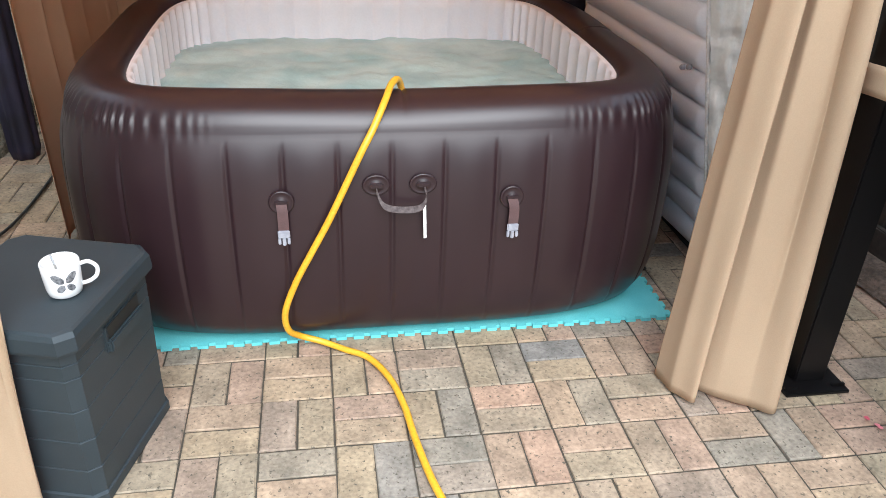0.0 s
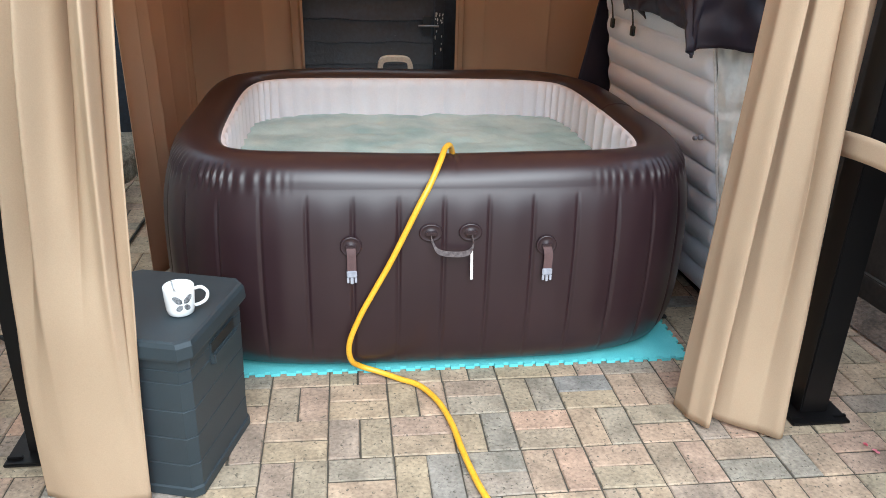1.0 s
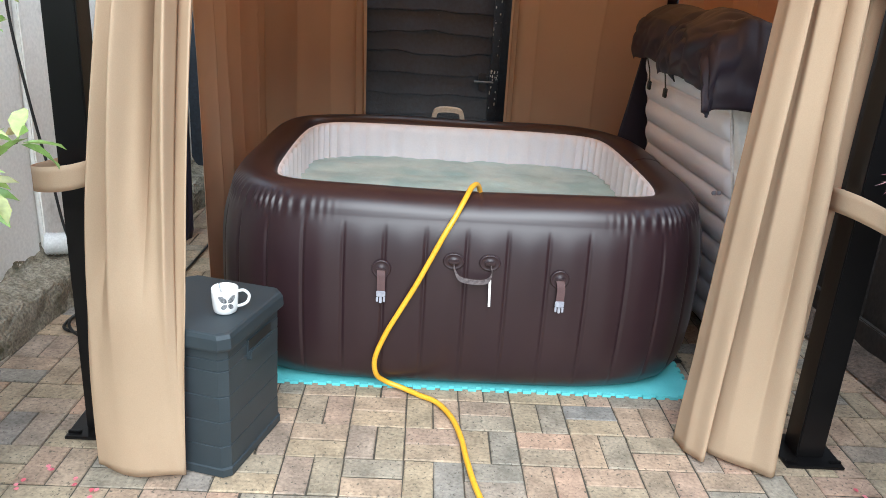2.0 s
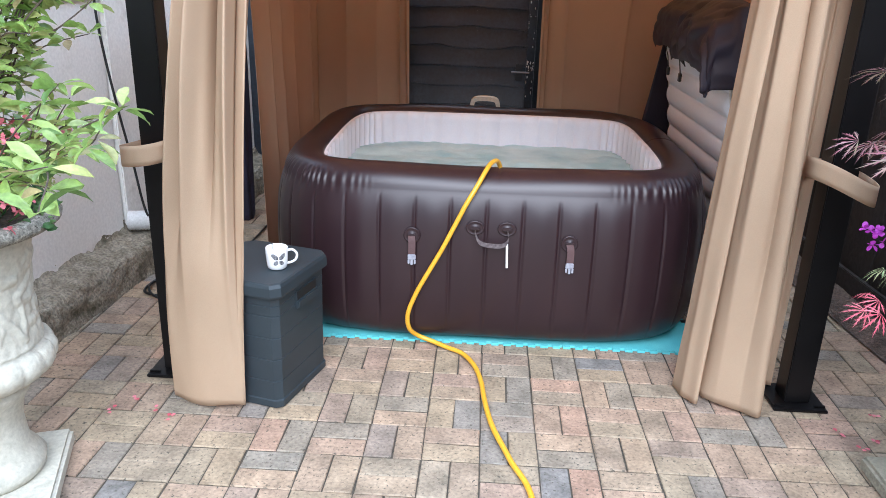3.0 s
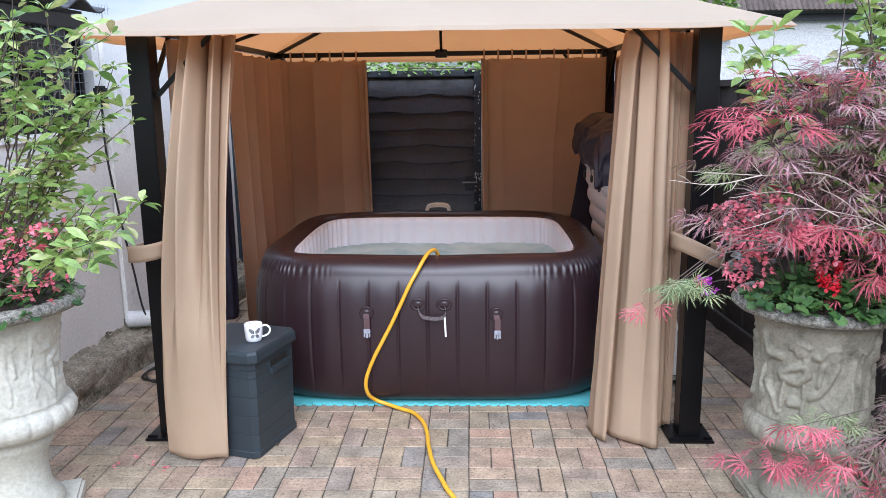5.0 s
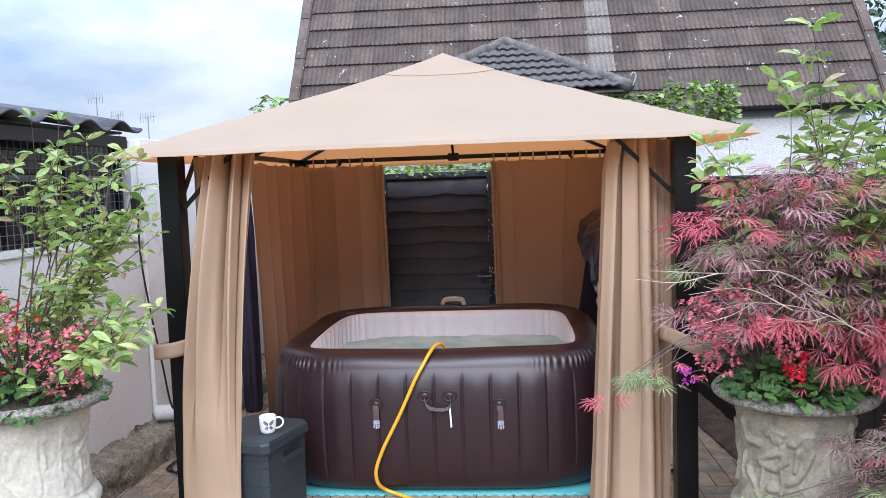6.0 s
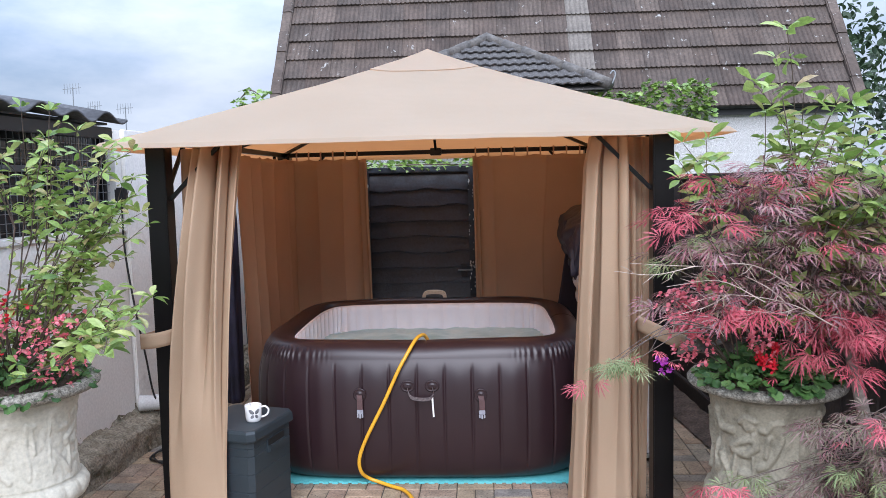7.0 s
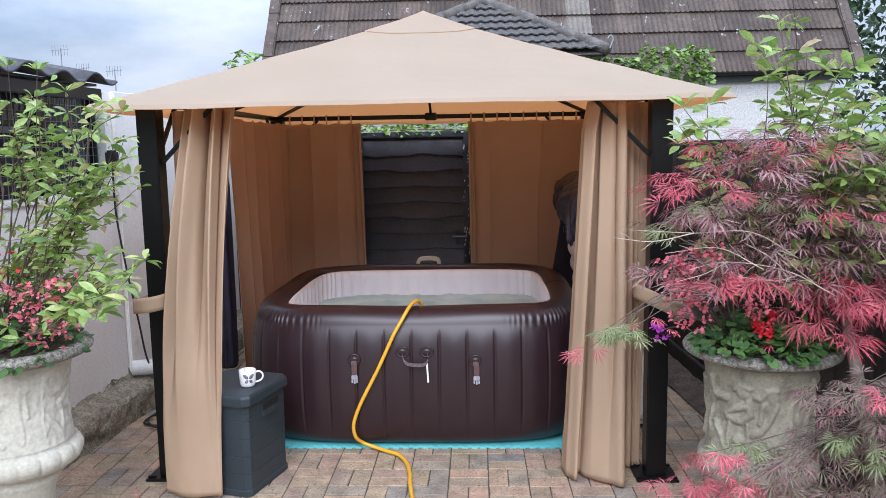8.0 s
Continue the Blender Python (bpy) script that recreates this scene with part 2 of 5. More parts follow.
def boxed(*args, **kw):
    return box(bmesh.new(), *args, **kw)


def bar(bm, a, b, w, h, bevel=0.0):
    """A square bar from a to b."""
    a, b = Vector(a), Vector(b)
    d = b - a
    q = d.to_track_quat("Z", "Y" if abs(d.normalized().y) < 0.9 else "X").to_matrix().to_4x4()
    return box(bm, -w / 2, w / 2, -h / 2, h / 2, 0, d.length, bevel, Matrix.Translation(a) @ q)


def smooth_path(pts, n):
    """Catmull-Rom through the points."""
    p = [Vector(pts[0]) * 2 - Vector(pts[1])] + [Vector(q) for q in pts] + [Vector(pts[-1]) * 2 - Vector(pts[-2])]
    out = []
    for i in range(1, len(p) - 2):
        for k in range(n):
            t = k / n
            out.append(0.5 * (2 * p[i] + (p[i + 1] - p[i - 1]) * t + (2 * p[i - 1] - 5 * p[i] + 4 * p[i + 1] - p[i + 2]) * t * t
                              + (3 * p[i] - p[i - 1] - 3 * p[i + 1] + p[i + 2]) * t ** 3))
    return out + [p[-2]]


def tube(bm, pts, r, seg=10, r_end=None):
    """A round tube along the points, tapering to r_end."""
    rings, n = [], len(pts)
    up = Vector((0.31, 0.17, 0.93)).normalized()
    for i, c in enumerate(pts):
        d = (Vector(pts[min(i + 1, n - 1)]) - Vector(pts[max(i - 1, 0)])).normalized()
        s = d.cross(up).normalized()
        u = s.cross(d).normalized()
        up = u if u.length > 0 else up
        rr = r if r_end is None else r + (r_end - r) * i / max(1, n - 1)
        rings.append([bm.verts.new(Vector(c) + rr * (math.cos(2 * math.pi * k / seg) * s + math.sin(2 * math.pi * k / seg) * u)) for k in range(seg)])
    for a, b2 in zip(rings, rings[1:]):
        for k in range(seg):
            bm.faces.new((a[k], a[(k + 1) % seg], b2[(k + 1) % seg], b2[k]))
    bm.faces.new(rings[0][::-1])
    bm.faces.new(rings[-1])
    return bm


def lathe(bm, profile, seg=48, shape=None, cap=True):
    """Turns a profile of (radius, z); shape(angle, radius, z) may change the radius."""
    rings = []
    for r, z in profile:
        ring = []
        for k in range(seg):
            a = 2 * math.pi * k / seg
            rr = shape(a, r, z) if shape else r
            ring.append(bm.verts.new((rr * math.cos(a), rr * math.sin(a), z)))
        rings.append(ring)
    for a, b2 in zip(rings, rings[1:]):
        for k in range(seg):
            bm.faces.new((a[k], a[(k + 1) % seg], b2[(k + 1) % seg], b2[k]))
    if cap:
        bm.faces.new(rings[0][::-1])
        bm.faces.new(rings[-1])
    return bm


def sheet(f, nu, nv, thick=0.0):
    """A grid over f(u, v), given a thickness along its normals and closed round the edge."""
    bm = bmesh.new()
    vs = [[bm.verts.new(f(i / nu, j / nv)) for i in range(nu + 1)] for j in range(nv + 1)]
    for j in range(nv):
        for i in range(nu):
            bm.faces.new((vs[j][i], vs[j][i + 1], vs[j + 1][i + 1], vs[j + 1][i]))
    if thick:
        bm.normal_update()
        back = [[bm.verts.new(v.co - v.normal * thick) for v in row] for row in vs]
        for j in range(nv):
            for i in range(nu):
                bm.faces.new((back[j][i], back[j + 1][i], back[j + 1][i + 1], back[j][i + 1]))
        rim = [(0, i) for i in range(nu)] + [(j, nu) for j in range(nv)] + [(nv, i) for i in range(nu, 0, -1)] + [(j, 0) for j in range(nv, 0, -1)]
        for (j0, i0), (j1, i1) in zip(rim, rim[1:] + rim[:1]):
            bm.faces.new((vs[j0][i0], back[j0][i0], back[j1][i1], vs[j1][i1]))
    return bm


def soup(name, verts, faces, material, parent=None, smooth=False, label=""):
    """One mesh from many small pieces."""
    me = bpy.data.meshes.new(name)
    me.from_pydata(verts, [], faces)
    me.materials.append(material)
    if smooth:
        me.shade_smooth()
    ob = new(name, me)
    if parent:
        ob.parent = parent
    return tagged(ob, label)


# ---- ground, soil and walls ----
g = part("ground", boxed(-400, 400, -400, 400, -0.3, -0.062), M_GRASS)
tagged(g, "flat ground reaching the horizon", "ground", kind="structure")
g = part("soil_bed", sheet(lambda u, v: (1.66 - 0.09 * (v * 9 - 5) + u * 0.62 - 0.05, v * 9 - 5, 0.010 + 0.022 * (1 + noise.noise((u * 6, v * 60, 0))) * min(1, u * 6) + 0.04 * u), 14, 160), M_SOIL, smooth=True)
tagged(g, "strip of bare dark soil along the fence", "soil", kind="structure")

# outbuilding on a plot line that runs a few degrees off the paving
OUT = pose(-2.27, 0.4, 0, 0, 0, -5.2)
outb = thing("outbuilding", "white rendered outbuilding with a corrugated roof", "building", OUT)
for x0, x1, y0, y1, z0, z1 in ((-0.22, 0, -5, -1.55, -0.05, 2.075), (-0.22, 0, -1.55, 0.62, -0.05, 1.44), (-0.22, 0, -1.55, 0.62, 2.06, 2.075), (-0.22, 0, 0.62, 3.4, -0.05, 2.075), (-4, -0.22, 3.2, 3.4, -0.05, 2.075)):
    part("wall", boxed(x0, x1, y0, y1, z0, z1), M_WHITE, outb)
part("pilaster", boxed(0.0, 0.03, 0.69, 1.0, 0.1, 2.08, 0.006), M_WHITE, outb)
part("render_band", boxed(0.0, 0.018, -5.0, 0.66, 0.1, 1.41, 0.006), M_WHITE, outb)
part("sill", boxed(-0.2, 0.032, -1.6, 0.67, 1.405, 1.445, 0.006), M_WHITE, outb)
win = thing("window", "", "")
win.parent = outb
for y in (-1.55, -1.02, -0.49, 0.04, 0.58):
    part("frame", boxed(-0.12, -0.06, y, y + 0.04, 1.445, 2.06, 0.004), M_POST, win)
for z in (1.445, 1.80, 2.02):
    part("frame", boxed(-0.115, -0.065, -1.51, 0.58, z, z + 0.035, 0.004), M_AERIAL if z == 1.80 else M_POST, win)
part("pane", boxed(-0.10, -0.092, -1.51, 0.58, 1.48, 2.02), M_GLASS, win)
bm = bmesh.new()
for i in range(43):
    box(bm, -0.035, -0.031, -1.53 + i * 0.05, -1.527 + i * 0.05, 1.45, 2.06)
for i in range(12):
    box(bm, -0.039, -0.035, -1.54, 0.61, 1.47 + i * 0.05, 1.473 + i * 0.05)
part("wire_grille", bm, M_AERIAL, win)
part("fascia", boxed(0.16, 0.19, -5, 0.30, 1.99, 2.06, 0.004), M_GUTTER, outb)
part("soffit", boxed(-0.2, 0.16, -5, 0.30, 2.076, 2.09), M_GUTTER, outb)
r = part("roof", sheet(lambda u, v: (0.26 - u * 3.2, -5 + v * 5.36, 2.10 + u * 0.55 + 0.026 * math.sin((v - 1) * 5.36 / 0.29 * 2 * math.pi) + 0.022 * noise.noise((u * 3, v * 18, 4))), 8, 300, 0.012), M_CORR, outb, "dark weathered corrugated roof sheets", smooth=True)
ledge = part("concrete_ledge", sheet(lambda u, v: (
    np.interp(u, (0, 0.2, 0.5, 0.62, 0.7, 0.85, 1), (0.0, 0.03, 0.17, 0.2, 0.212, 0.222, 0.235)) + 0.016 * noise.noise((u * 9, v * 70, 3)) + 0.010 * noise.noise((u * 22, v * 220, 5)), -5 + v * 8.2,
    np.interp(u, (0, 0.2, 0.5, 0.62, 0.7, 0.85, 1), (0.24, 0.185, 0.165, 0.15, 0.12, 0.04, -0.06)) + 0.018 * noise.noise((u * 9, v * 60, 9)) + 0.008 * noise.noise((u * 22, v * 200, 2))), 22, 700), M_LEDGE, smooth=True)
ledge.matrix_world = OUT
tagged(ledge, "rough crumbling concrete ledge along the wall", "ledge", kind="structure")

# right fence
fence = thing("fence_right", "dark brown timber boundary fence", "fence", pose(1.80, 0, 0, 0, 0, 3.2), kind="structure")
for i in range(56):
    y = -4.2 + i * 0.15
    part("board", boxed(0.0 + (i % 2) * 0.012, 0.014 + (i % 2) * 0.012, y, y + 0.155, 0.02, 1.66), M_FENCE, fence)
part("rail", boxed(-0.01, 0.04, -4.2, 4.2, 1.655, 1.70, 0.004), M_FENCE, fence)
part("gravel_board", boxed(-0.03, 0.0, -4.2, 4.2, -0.03, 0.15, 0.005), M_FENCE, fence)

# back boundary and gate
bf = thing("fence_back", "black painted timber fence", "fence", kind="structure")
for x0, x1 in ((-2.6, -1.0), (0.20, 1.95)):
    i = 0
    while x0 + i * 0.14 < x1 - 0.01:
        xa = x0 + i * 0.14
        part("board", boxed(xa, min(xa + 0.143, x1), 3.0 + (i % 2) * 0.012, 3.014 + (i % 2) * 0.012, 0.0, 1.72), M_GATE, bf)
        i += 1
for xa in (-1.0, 0.11):
    part("post", boxed(xa, xa + 0.10, 2.97, 3.07, 0, 1.82, 0.004), M_GATE, bf)
gate = thing("garden_gate", "black painted gate of wavy-edged horizontal boards", "gate", pose(0, 2.95, 0))
rnd = random.Random(4)
for i in range(12):
    z0 = 0.10 + i * 0.138
    ph, am = rnd.uniform(0, 6), rnd.uniform(0.004, 0.012)
    def plank(u, v, z0=z0, ph=ph, am=am):
        x = -0.88 + u * 0.985
        return (x, -0.012 - 0.034 * (1 - v) + 0.004 * noise.noise((x * 5, z0 * 9, 0)), z0 + v * 0.165 + (1 - v) * (am * math.sin(x * 9 + ph) + 0.6 * am * math.sin(x * 23 + 2 * ph)))
    part("board", sheet(plank, 24, 3, 0.012), M_GATE, gate)
for xa in (-0.89, 0.045):
    part("stile", boxed(xa, xa + 0.055, -0.075, -0.04, 0.06, 1.80, 0.004), M_GATE, gate)
part("top_rail", boxed(-0.89, 0.105, -0.06, 0.0, 1.77, 1.82, 0.004), M_GATE, gate)
rnd = random.Random(12)
for i in range(16):
    x, z, r = 0.066 + rnd.gauss(0, 0.016), 0.93 + rnd.gauss(0, 0.05), rnd.uniform(0.002, 0.006)
    fleck = lathe(bmesh.new(), [(r, 0.0), (r * 0.8, 0.0012), (0.0004, 0.0018)], 9)
    bmesh.ops.transform(fleck, matrix=Matrix.Translation((min(0.097, max(0.05, x)), -0.0752, z)) @ Matrix.Rotation(radians(90), 4, "X") @ Matrix.Diagonal((1, rnd.uniform(1, 2.4), 1, 1)), verts=fleck.verts)
    part("paint_fleck", fleck, M_TAG, gate)
for i in range(46):
    side_x = rnd.choice((-0.866, -0.842, 0.052, 0.088))
    r = rnd.uniform(0.0012, 0.0042)
    fleck = lathe(bmesh.new(), [(r, 0.0), (r * 0.8, 0.0012), (0.0004, 0.0018)], 7)
    bmesh.ops.transform(fleck, matrix=Matrix.Translation((side_x + rnd.gauss(0, 0.004), -0.0752, rnd.uniform(0.7, 1.78))) @ Matrix.Rotation(radians(90), 4, "X") @ Matrix.Diagonal((1, rnd.uniform(1, 4.5), 1, 1)), verts=fleck.verts)
    part("paint_fleck", fleck, M_TAG, gate)
latch = part("latch", boxed(-0.03, 0.02, -0.09, -0.075, 0.84, 0.96, 0.003), M_GUTTER, gate)
part("bolt", tube(bmesh.new(), [(-0.06, -0.095, 0.90), (0.07, -0.095, 0.90)], 0.007), M_AERIAL, latch)

# ---- house beyond ----
house = thing("house", "pebbledashed house with a steep brown tiled roof", "house", pose(0, 5.45, 0))
part("wall", boxed(-2.1, 4.35, 0, 6, -0.1, 2.5), M_PEBBLE, house)
part("gutter", tube(bmesh.new(), [(-2.35, -0.12, 2.50), (4.55, -0.12, 2.50)], 0.055), M_GUTTER, house)
part("fascia", boxed(-2.3, 4.5, -0.065, -0.03, 2.38, 2.50), M_GUTTER, house)
SL = radians(56)
RUN, RISE = math.cos(SL), math.sin(SL)
roof = part("roof", boxed(-2.3, 4.5, 0, 5.0, -0.05, 0.0), M_TILE, house)
roof.matrix_local = pose(0, -0.16, 2.50, 56, 0, 0)
roof_pose = Matrix.Translation((0, 5.45, 0)) @ roof.matrix_local


def roof_tile(width, gauge, flutes, k, material):
    """An interlocking tile with upright flutes, thick lower edge."""
    r = random.Random(k)
    def f(u, v):
        x = u * width
        fl = 0.013 * (1 if math.sin(2 * math.pi * flutes * u) > 0.2 else 0)
        return (x, v * gauge * 1.16, 0.030 * (1 - v) + 0.010 + fl + r.uniform(-0.001, 0.001))
    bm = sheet(f, flutes * 4, 1, 0.0)
    lower = sorted((v for v in bm.verts if v.co.y < 1e-6), key=lambda v: v.co.x)
    drop = [bm.verts.new((v.co.x, 0.0, v.co.z - 0.024)) for v in lower]
    for i in range(len(lower) - 1):
        bm.faces.new((lower[i], drop[i], drop[i + 1], lower[i + 1]))
    return mesh_of("tile", bm, material)


M_TILE1 = mat("brown_roof_tile_single", [(0.070, 0.050, 0.040), (0.104, 0.076, 0.060), (0.080, 0.061, 0.050), (0.122, 0.092, 0.074)], 0.85, scale=4, fine=30, bump=0.4, per="object", amount=0.6, fine_amount=0.3, stains=((0.36, 0.35, 0.33), 8.5, 0.655, 0.675))
TILES = [roof_tile(0.292, 0.305, 5, k, M_TILE1) for k in range(5)]
PALE = roof_tile(0.292, 0.305, 5, 9, M_PALETILE)
rt = random.Random(8)
verts, faces, made = [], [], 0
for j in range(17):
    for i in range(23):
        x = -2.27 + i * 0.294 + (0.0 if j % 2 else 0.006)
        me = PALE if i == 12 and rt.random() < 0.9 else TILES[rt.randrange(5)]
        m = pose(x, j * 0.305 - 0.05, rt.uniform(-0.004, 0.004), 0, 0, rt.uniform(-0.4, 0.4))
        if made < 299:
            ob = new("tile", me)
            ob.parent = roof
            ob.matrix_local = m
            made += 1
        else:
            n0 = len(verts)
            verts += [tuple(m @ v.co) for v in me.vertices]
            faces += [tuple(n0 + k for k in p.vertices) for p in me.polygons]
tagged(soup("upper_tiles", verts, faces, M_TILE, roof), kind="stuff")
for x in (-2.37, 4.46):
    for j in range(15):
        bm = boxed(x, x + 0.13, j * 0.34 - 0.06, j * 0.34 + 0.30, -0.03, 0.075 + 0.01 * (j % 2), 0.012)
        part("verge_tile", bm, M_TILE1, roof)

# small hipped outbuilding between the gate and the house
hb = thing("hipped_outbuilding", "low outbuilding with a hipped grey tiled roof", "building")
part("wall", boxed(-0.85, 1.22, 3.8, 5.2, -0.1, 2.6), M_PEBBLE, hb)
A, L0, R0 = Vector((0.25, 4.62, 3.20)), Vector((-1.05, 3.66, 2.56)), Vector((1.42, 3.66, 2.56))
B0, B1 = Vector((1.42, 5.15, 2.56)), Vector((-1.05, 5.15, 2.56))
bm = bmesh.new()
va, vl, vr, v0, v1 = [bm.verts.new(p - Vector((0, 0, 0.03))) for p in (A, L0, R0, B0, B1)]
for tri in ((va, vl, vr), (va, vr, v0), (va, v0, v1), (va, v1, vl)):
    bm.faces.new(tri)
bm.faces.new((vl, v1, v0, vr))
hr = part("roof", bm, M_SLATE, hb)
up = (A - (L0 + R0) / 2)
side = (R0 - L0).normalized()
up = (up - side * up.dot(side)).normalized()
nrm = side.cross(up).normalized()
SLT = []
for k in range(3):
    bm = sheet(lambda u, v: (u * 0.20, v * 0.19, 0.03 * (1 - v) + 0.008 + 0.016 * math.sin(math.pi * 2 * u) ** 2), 10, 1, 0.012)
    SLT.append(mesh_of("tile", bm, M_SLATE))
for j in range(8):
    for i in range(14):
        p = L0 + side * (i * 0.196 - 0.15) + up * (j * 0.155)
        q = p + side * 0.1 + up * 0.08
        f = min(1, max(0, (q - L0).dot(up) / (A - L0).dot(up)))
        lo, hi = L0.lerp(A, f).x, R0.lerp(A, f).x
        if lo < q.x < hi:
            ob = new("tile", SLT[(i + j) % 3])
            ob.parent = hr
            ob.matrix_local = Matrix.Translation(p) @ Matrix((side, up, nrm)).transposed().to_4x4()
for c in (L0, R0):
    for k in range(6):
        a, b2 = c.lerp(A, k / 6), c.lerp(A, (k + 1.06) / 6)
        part("hip_tile", tube(bmesh.new(), [a + Vector((0, 0, 0.01)), b2 + Vector((0, 0, 0.02))], 0.058, 12), M_RIDGE, hr, smooth=True)
part("hook", tube(bmesh.new(), smooth_path([(1.43, 3.64, 2.58), (1.46, 3.64, 2.66), (1.44, 3.64, 2.70), (1.41, 3.64, 2.67)], 6), 0.008, 8), M_AERIAL, hb)
gw = part("garden_wall", boxed(1.25, 2.42, 3.86, 4.02, -0.1, 2.36), M_PEBBLE)
tagged(gw, "rendered wall overgrown with ivy", "wall", kind="structure")
# ---- hot tub ----
TX, TY = -0.20, 1.135
AX, AY = 1.03, 0.925


def outline(count):
    """Points, outward normals and running lengths round a square with rounded corners."""
    pts = []
    for k in range(20000):
        a = 2 * math.pi * k / 20000
        c, s = math.cos(a), math.sin(a)
        e = 2 / 4.2
        pts.append((AX * math.copysign(abs(c) ** e, c), AY * math.copysign(abs(s) ** e, s)))
    p = np.array(pts)
    d = np.linalg.norm(np.roll(p, -1, 0) - p, axis=1)
    cum = np.concatenate([[0], np.cumsum(d)])
    want = np.linspace(0, cum[-1], count, endpoint=False)
    loop = np.vstack([p, p[:1]])
    q = np.stack([np.interp(want, cum, loop[:, i]) for i in (0, 1)], 1)
    t = np.roll(q, -1, 0) - np.roll(q, 1, 0)
    t /= np.linalg.norm(t, axis=1)[:, None]
    return q, np.stack([t[:, 1], -t[:, 0]], 1), want, cum[-1]


LOOP, NORM, LEN, TOTAL = outline(1440)
CORNER = np.clip((np.minimum(np.abs(NORM[:, 0]), np.abs(NORM[:, 1])) - 0.08) / 0.35, 0, 1)


def ringed(profile, relief):
    bm = bmesh.new()
    rings = []
    for j, (inset, z) in enumerate(profile):
        off = relief(inset, z)
        pos = LOOP - NORM * (inset + off[0])[:, None]
        rings.append([bm.verts.new((TX + x, TY + y, z + dz)) for (x, y), dz in zip(pos, off[1])])
    for a, b2 in zip(rings, rings[1:]):
        for k in range(len(a)):
            bm.faces.new((a[k], a[(k + 1) % len(a)], b2[(k + 1) % len(a)], b2[k]))
    return bm


NCH = round(TOTAL / 0.152)
PHASE = (LEN / TOTAL * NCH + 0.32) % 1.0
DIST = np.minimum(PHASE, 1 - PHASE) * TOTAL / NCH
ZERO = np.zeros(len(LEN))


def creases(z):
    """Gathers in the vinyl along the top seam, at the corners."""
    return 0.0058 * np.sin(LEN * 165 + 2 * np.sin(LEN * 23)) * CORNER * max(0, 1 - abs(z - 0.737) / 0.042)


def shell_relief(inset, z):
    w = min(1, max(0, (z - 0.06) / 0.12)) * min(1, max(0, (0.69 - z) / 0.07))
    groove = 0.008 * np.exp(-(DIST / 0.0055) ** 2) - 0.0022 * np.cos(2 * math.pi * (PHASE - 0.5)) + 0.0022
    crease = creases(z)
    return groove * w + crease, ZERO


def rim_relief(inset, z):
    crease = creases(z)
    seam = 0.007 * np.exp(-((LOOP[:, 0] - 0.035) / 0.005) ** 2) * (NORM[:, 1] < -0.8)
    k = min(1, max(0, (inset - 0.07) / 0.05))
    return crease, (-seam * k + 0.003 * np.sin(LEN * 7)) * (inset > 0.05)


def liner_relief(inset, z):
    w = min(1, max(0, (0.775 - z) / 0.03))
    ph = (LEN / TOTAL * round(TOTAL / 0.118)) % 1.0
    return 0.016 * np.abs(np.sin(ph * math.pi)) * -w, ZERO


tub = thing("inflatable_hot_tub", "dark brown inflatable hot tub with a white liner", "hot tub")
bodyp = [(0.16, 0.016), (0.12, 0.018), (0.085, 0.03), (0.055, 0.055), (0.03, 0.10), (0.012, 0.17), (0.003, 0.25), (0.0, 0.33), (0.0, 0.42), (0.002, 0.50),
         (0.006, 0.56), (0.012, 0.61), (0.021, 0.65), (0.032, 0.685), (0.039, 0.703), (0.046, 0.722), (0.0502, 0.736)]
part("shell", ringed(bodyp, shell_relief), M_VINYL, tub, smooth=True)
rimp = [(0.0330, 0.685), (0.0395, 0.703), (0.0458, 0.722), (0.0495, 0.736), (0.057, 0.752), (0.072, 0.772), (0.088, 0.786), (0.108, 0.796), (0.135, 0.803), (0.17, 0.803), (0.20, 0.797), (0.218, 0.786), (0.226, 0.774), (0.230, 0.764)]
part("rim", ringed(rimp, rim_relief), M_VINYL, tub, smooth=True)
linerp = [(0.226, 0.772), (0.235, 0.770), (0.248, 0.765), (0.252, 0.72), (0.25, 0.60), (0.26, 0.4), (0.27, 0.05)]
part("liner", ringed(linerp, liner_relief), M_LINER, tub, "off-white ribbed vinyl liner", smooth=True)
water = part("water", sheet(lambda u, v: (TX - 0.80 + u * 1.60, TY - 0.70 + v * 1.40, 0.585 + 0.012 * noise.noise((u * 9, v * 9, 0)) + 0.006 * noise.noise((u * 25, v * 25, 5))), 90, 80), M_WATER, smooth=True)
tagged(water, "cloudy bubbling pale green water in the tub", "water", kind="structure")
front = TY - AY


def disc(x, z, rx, rz, parent):
    bm = lathe(bmesh.new(), [(1.0, 0.0), (0.98, 0.004), (0.86, 0.0055), (0.80, 0.004), (0.5, 0.0045), (0.3, 0.009), (0.05, 0.01)], 36)
    bmesh.ops.transform(bm, matrix=Matrix.Translation((x, front + 0.003, z)) @ Matrix.Rotation(radians(90), 4, "X") @ Matrix.Diagonal((rx, rz, 1, 1)), verts=bm.verts)
    return part("patch", bm, M_VINYL, parent, smooth=True)


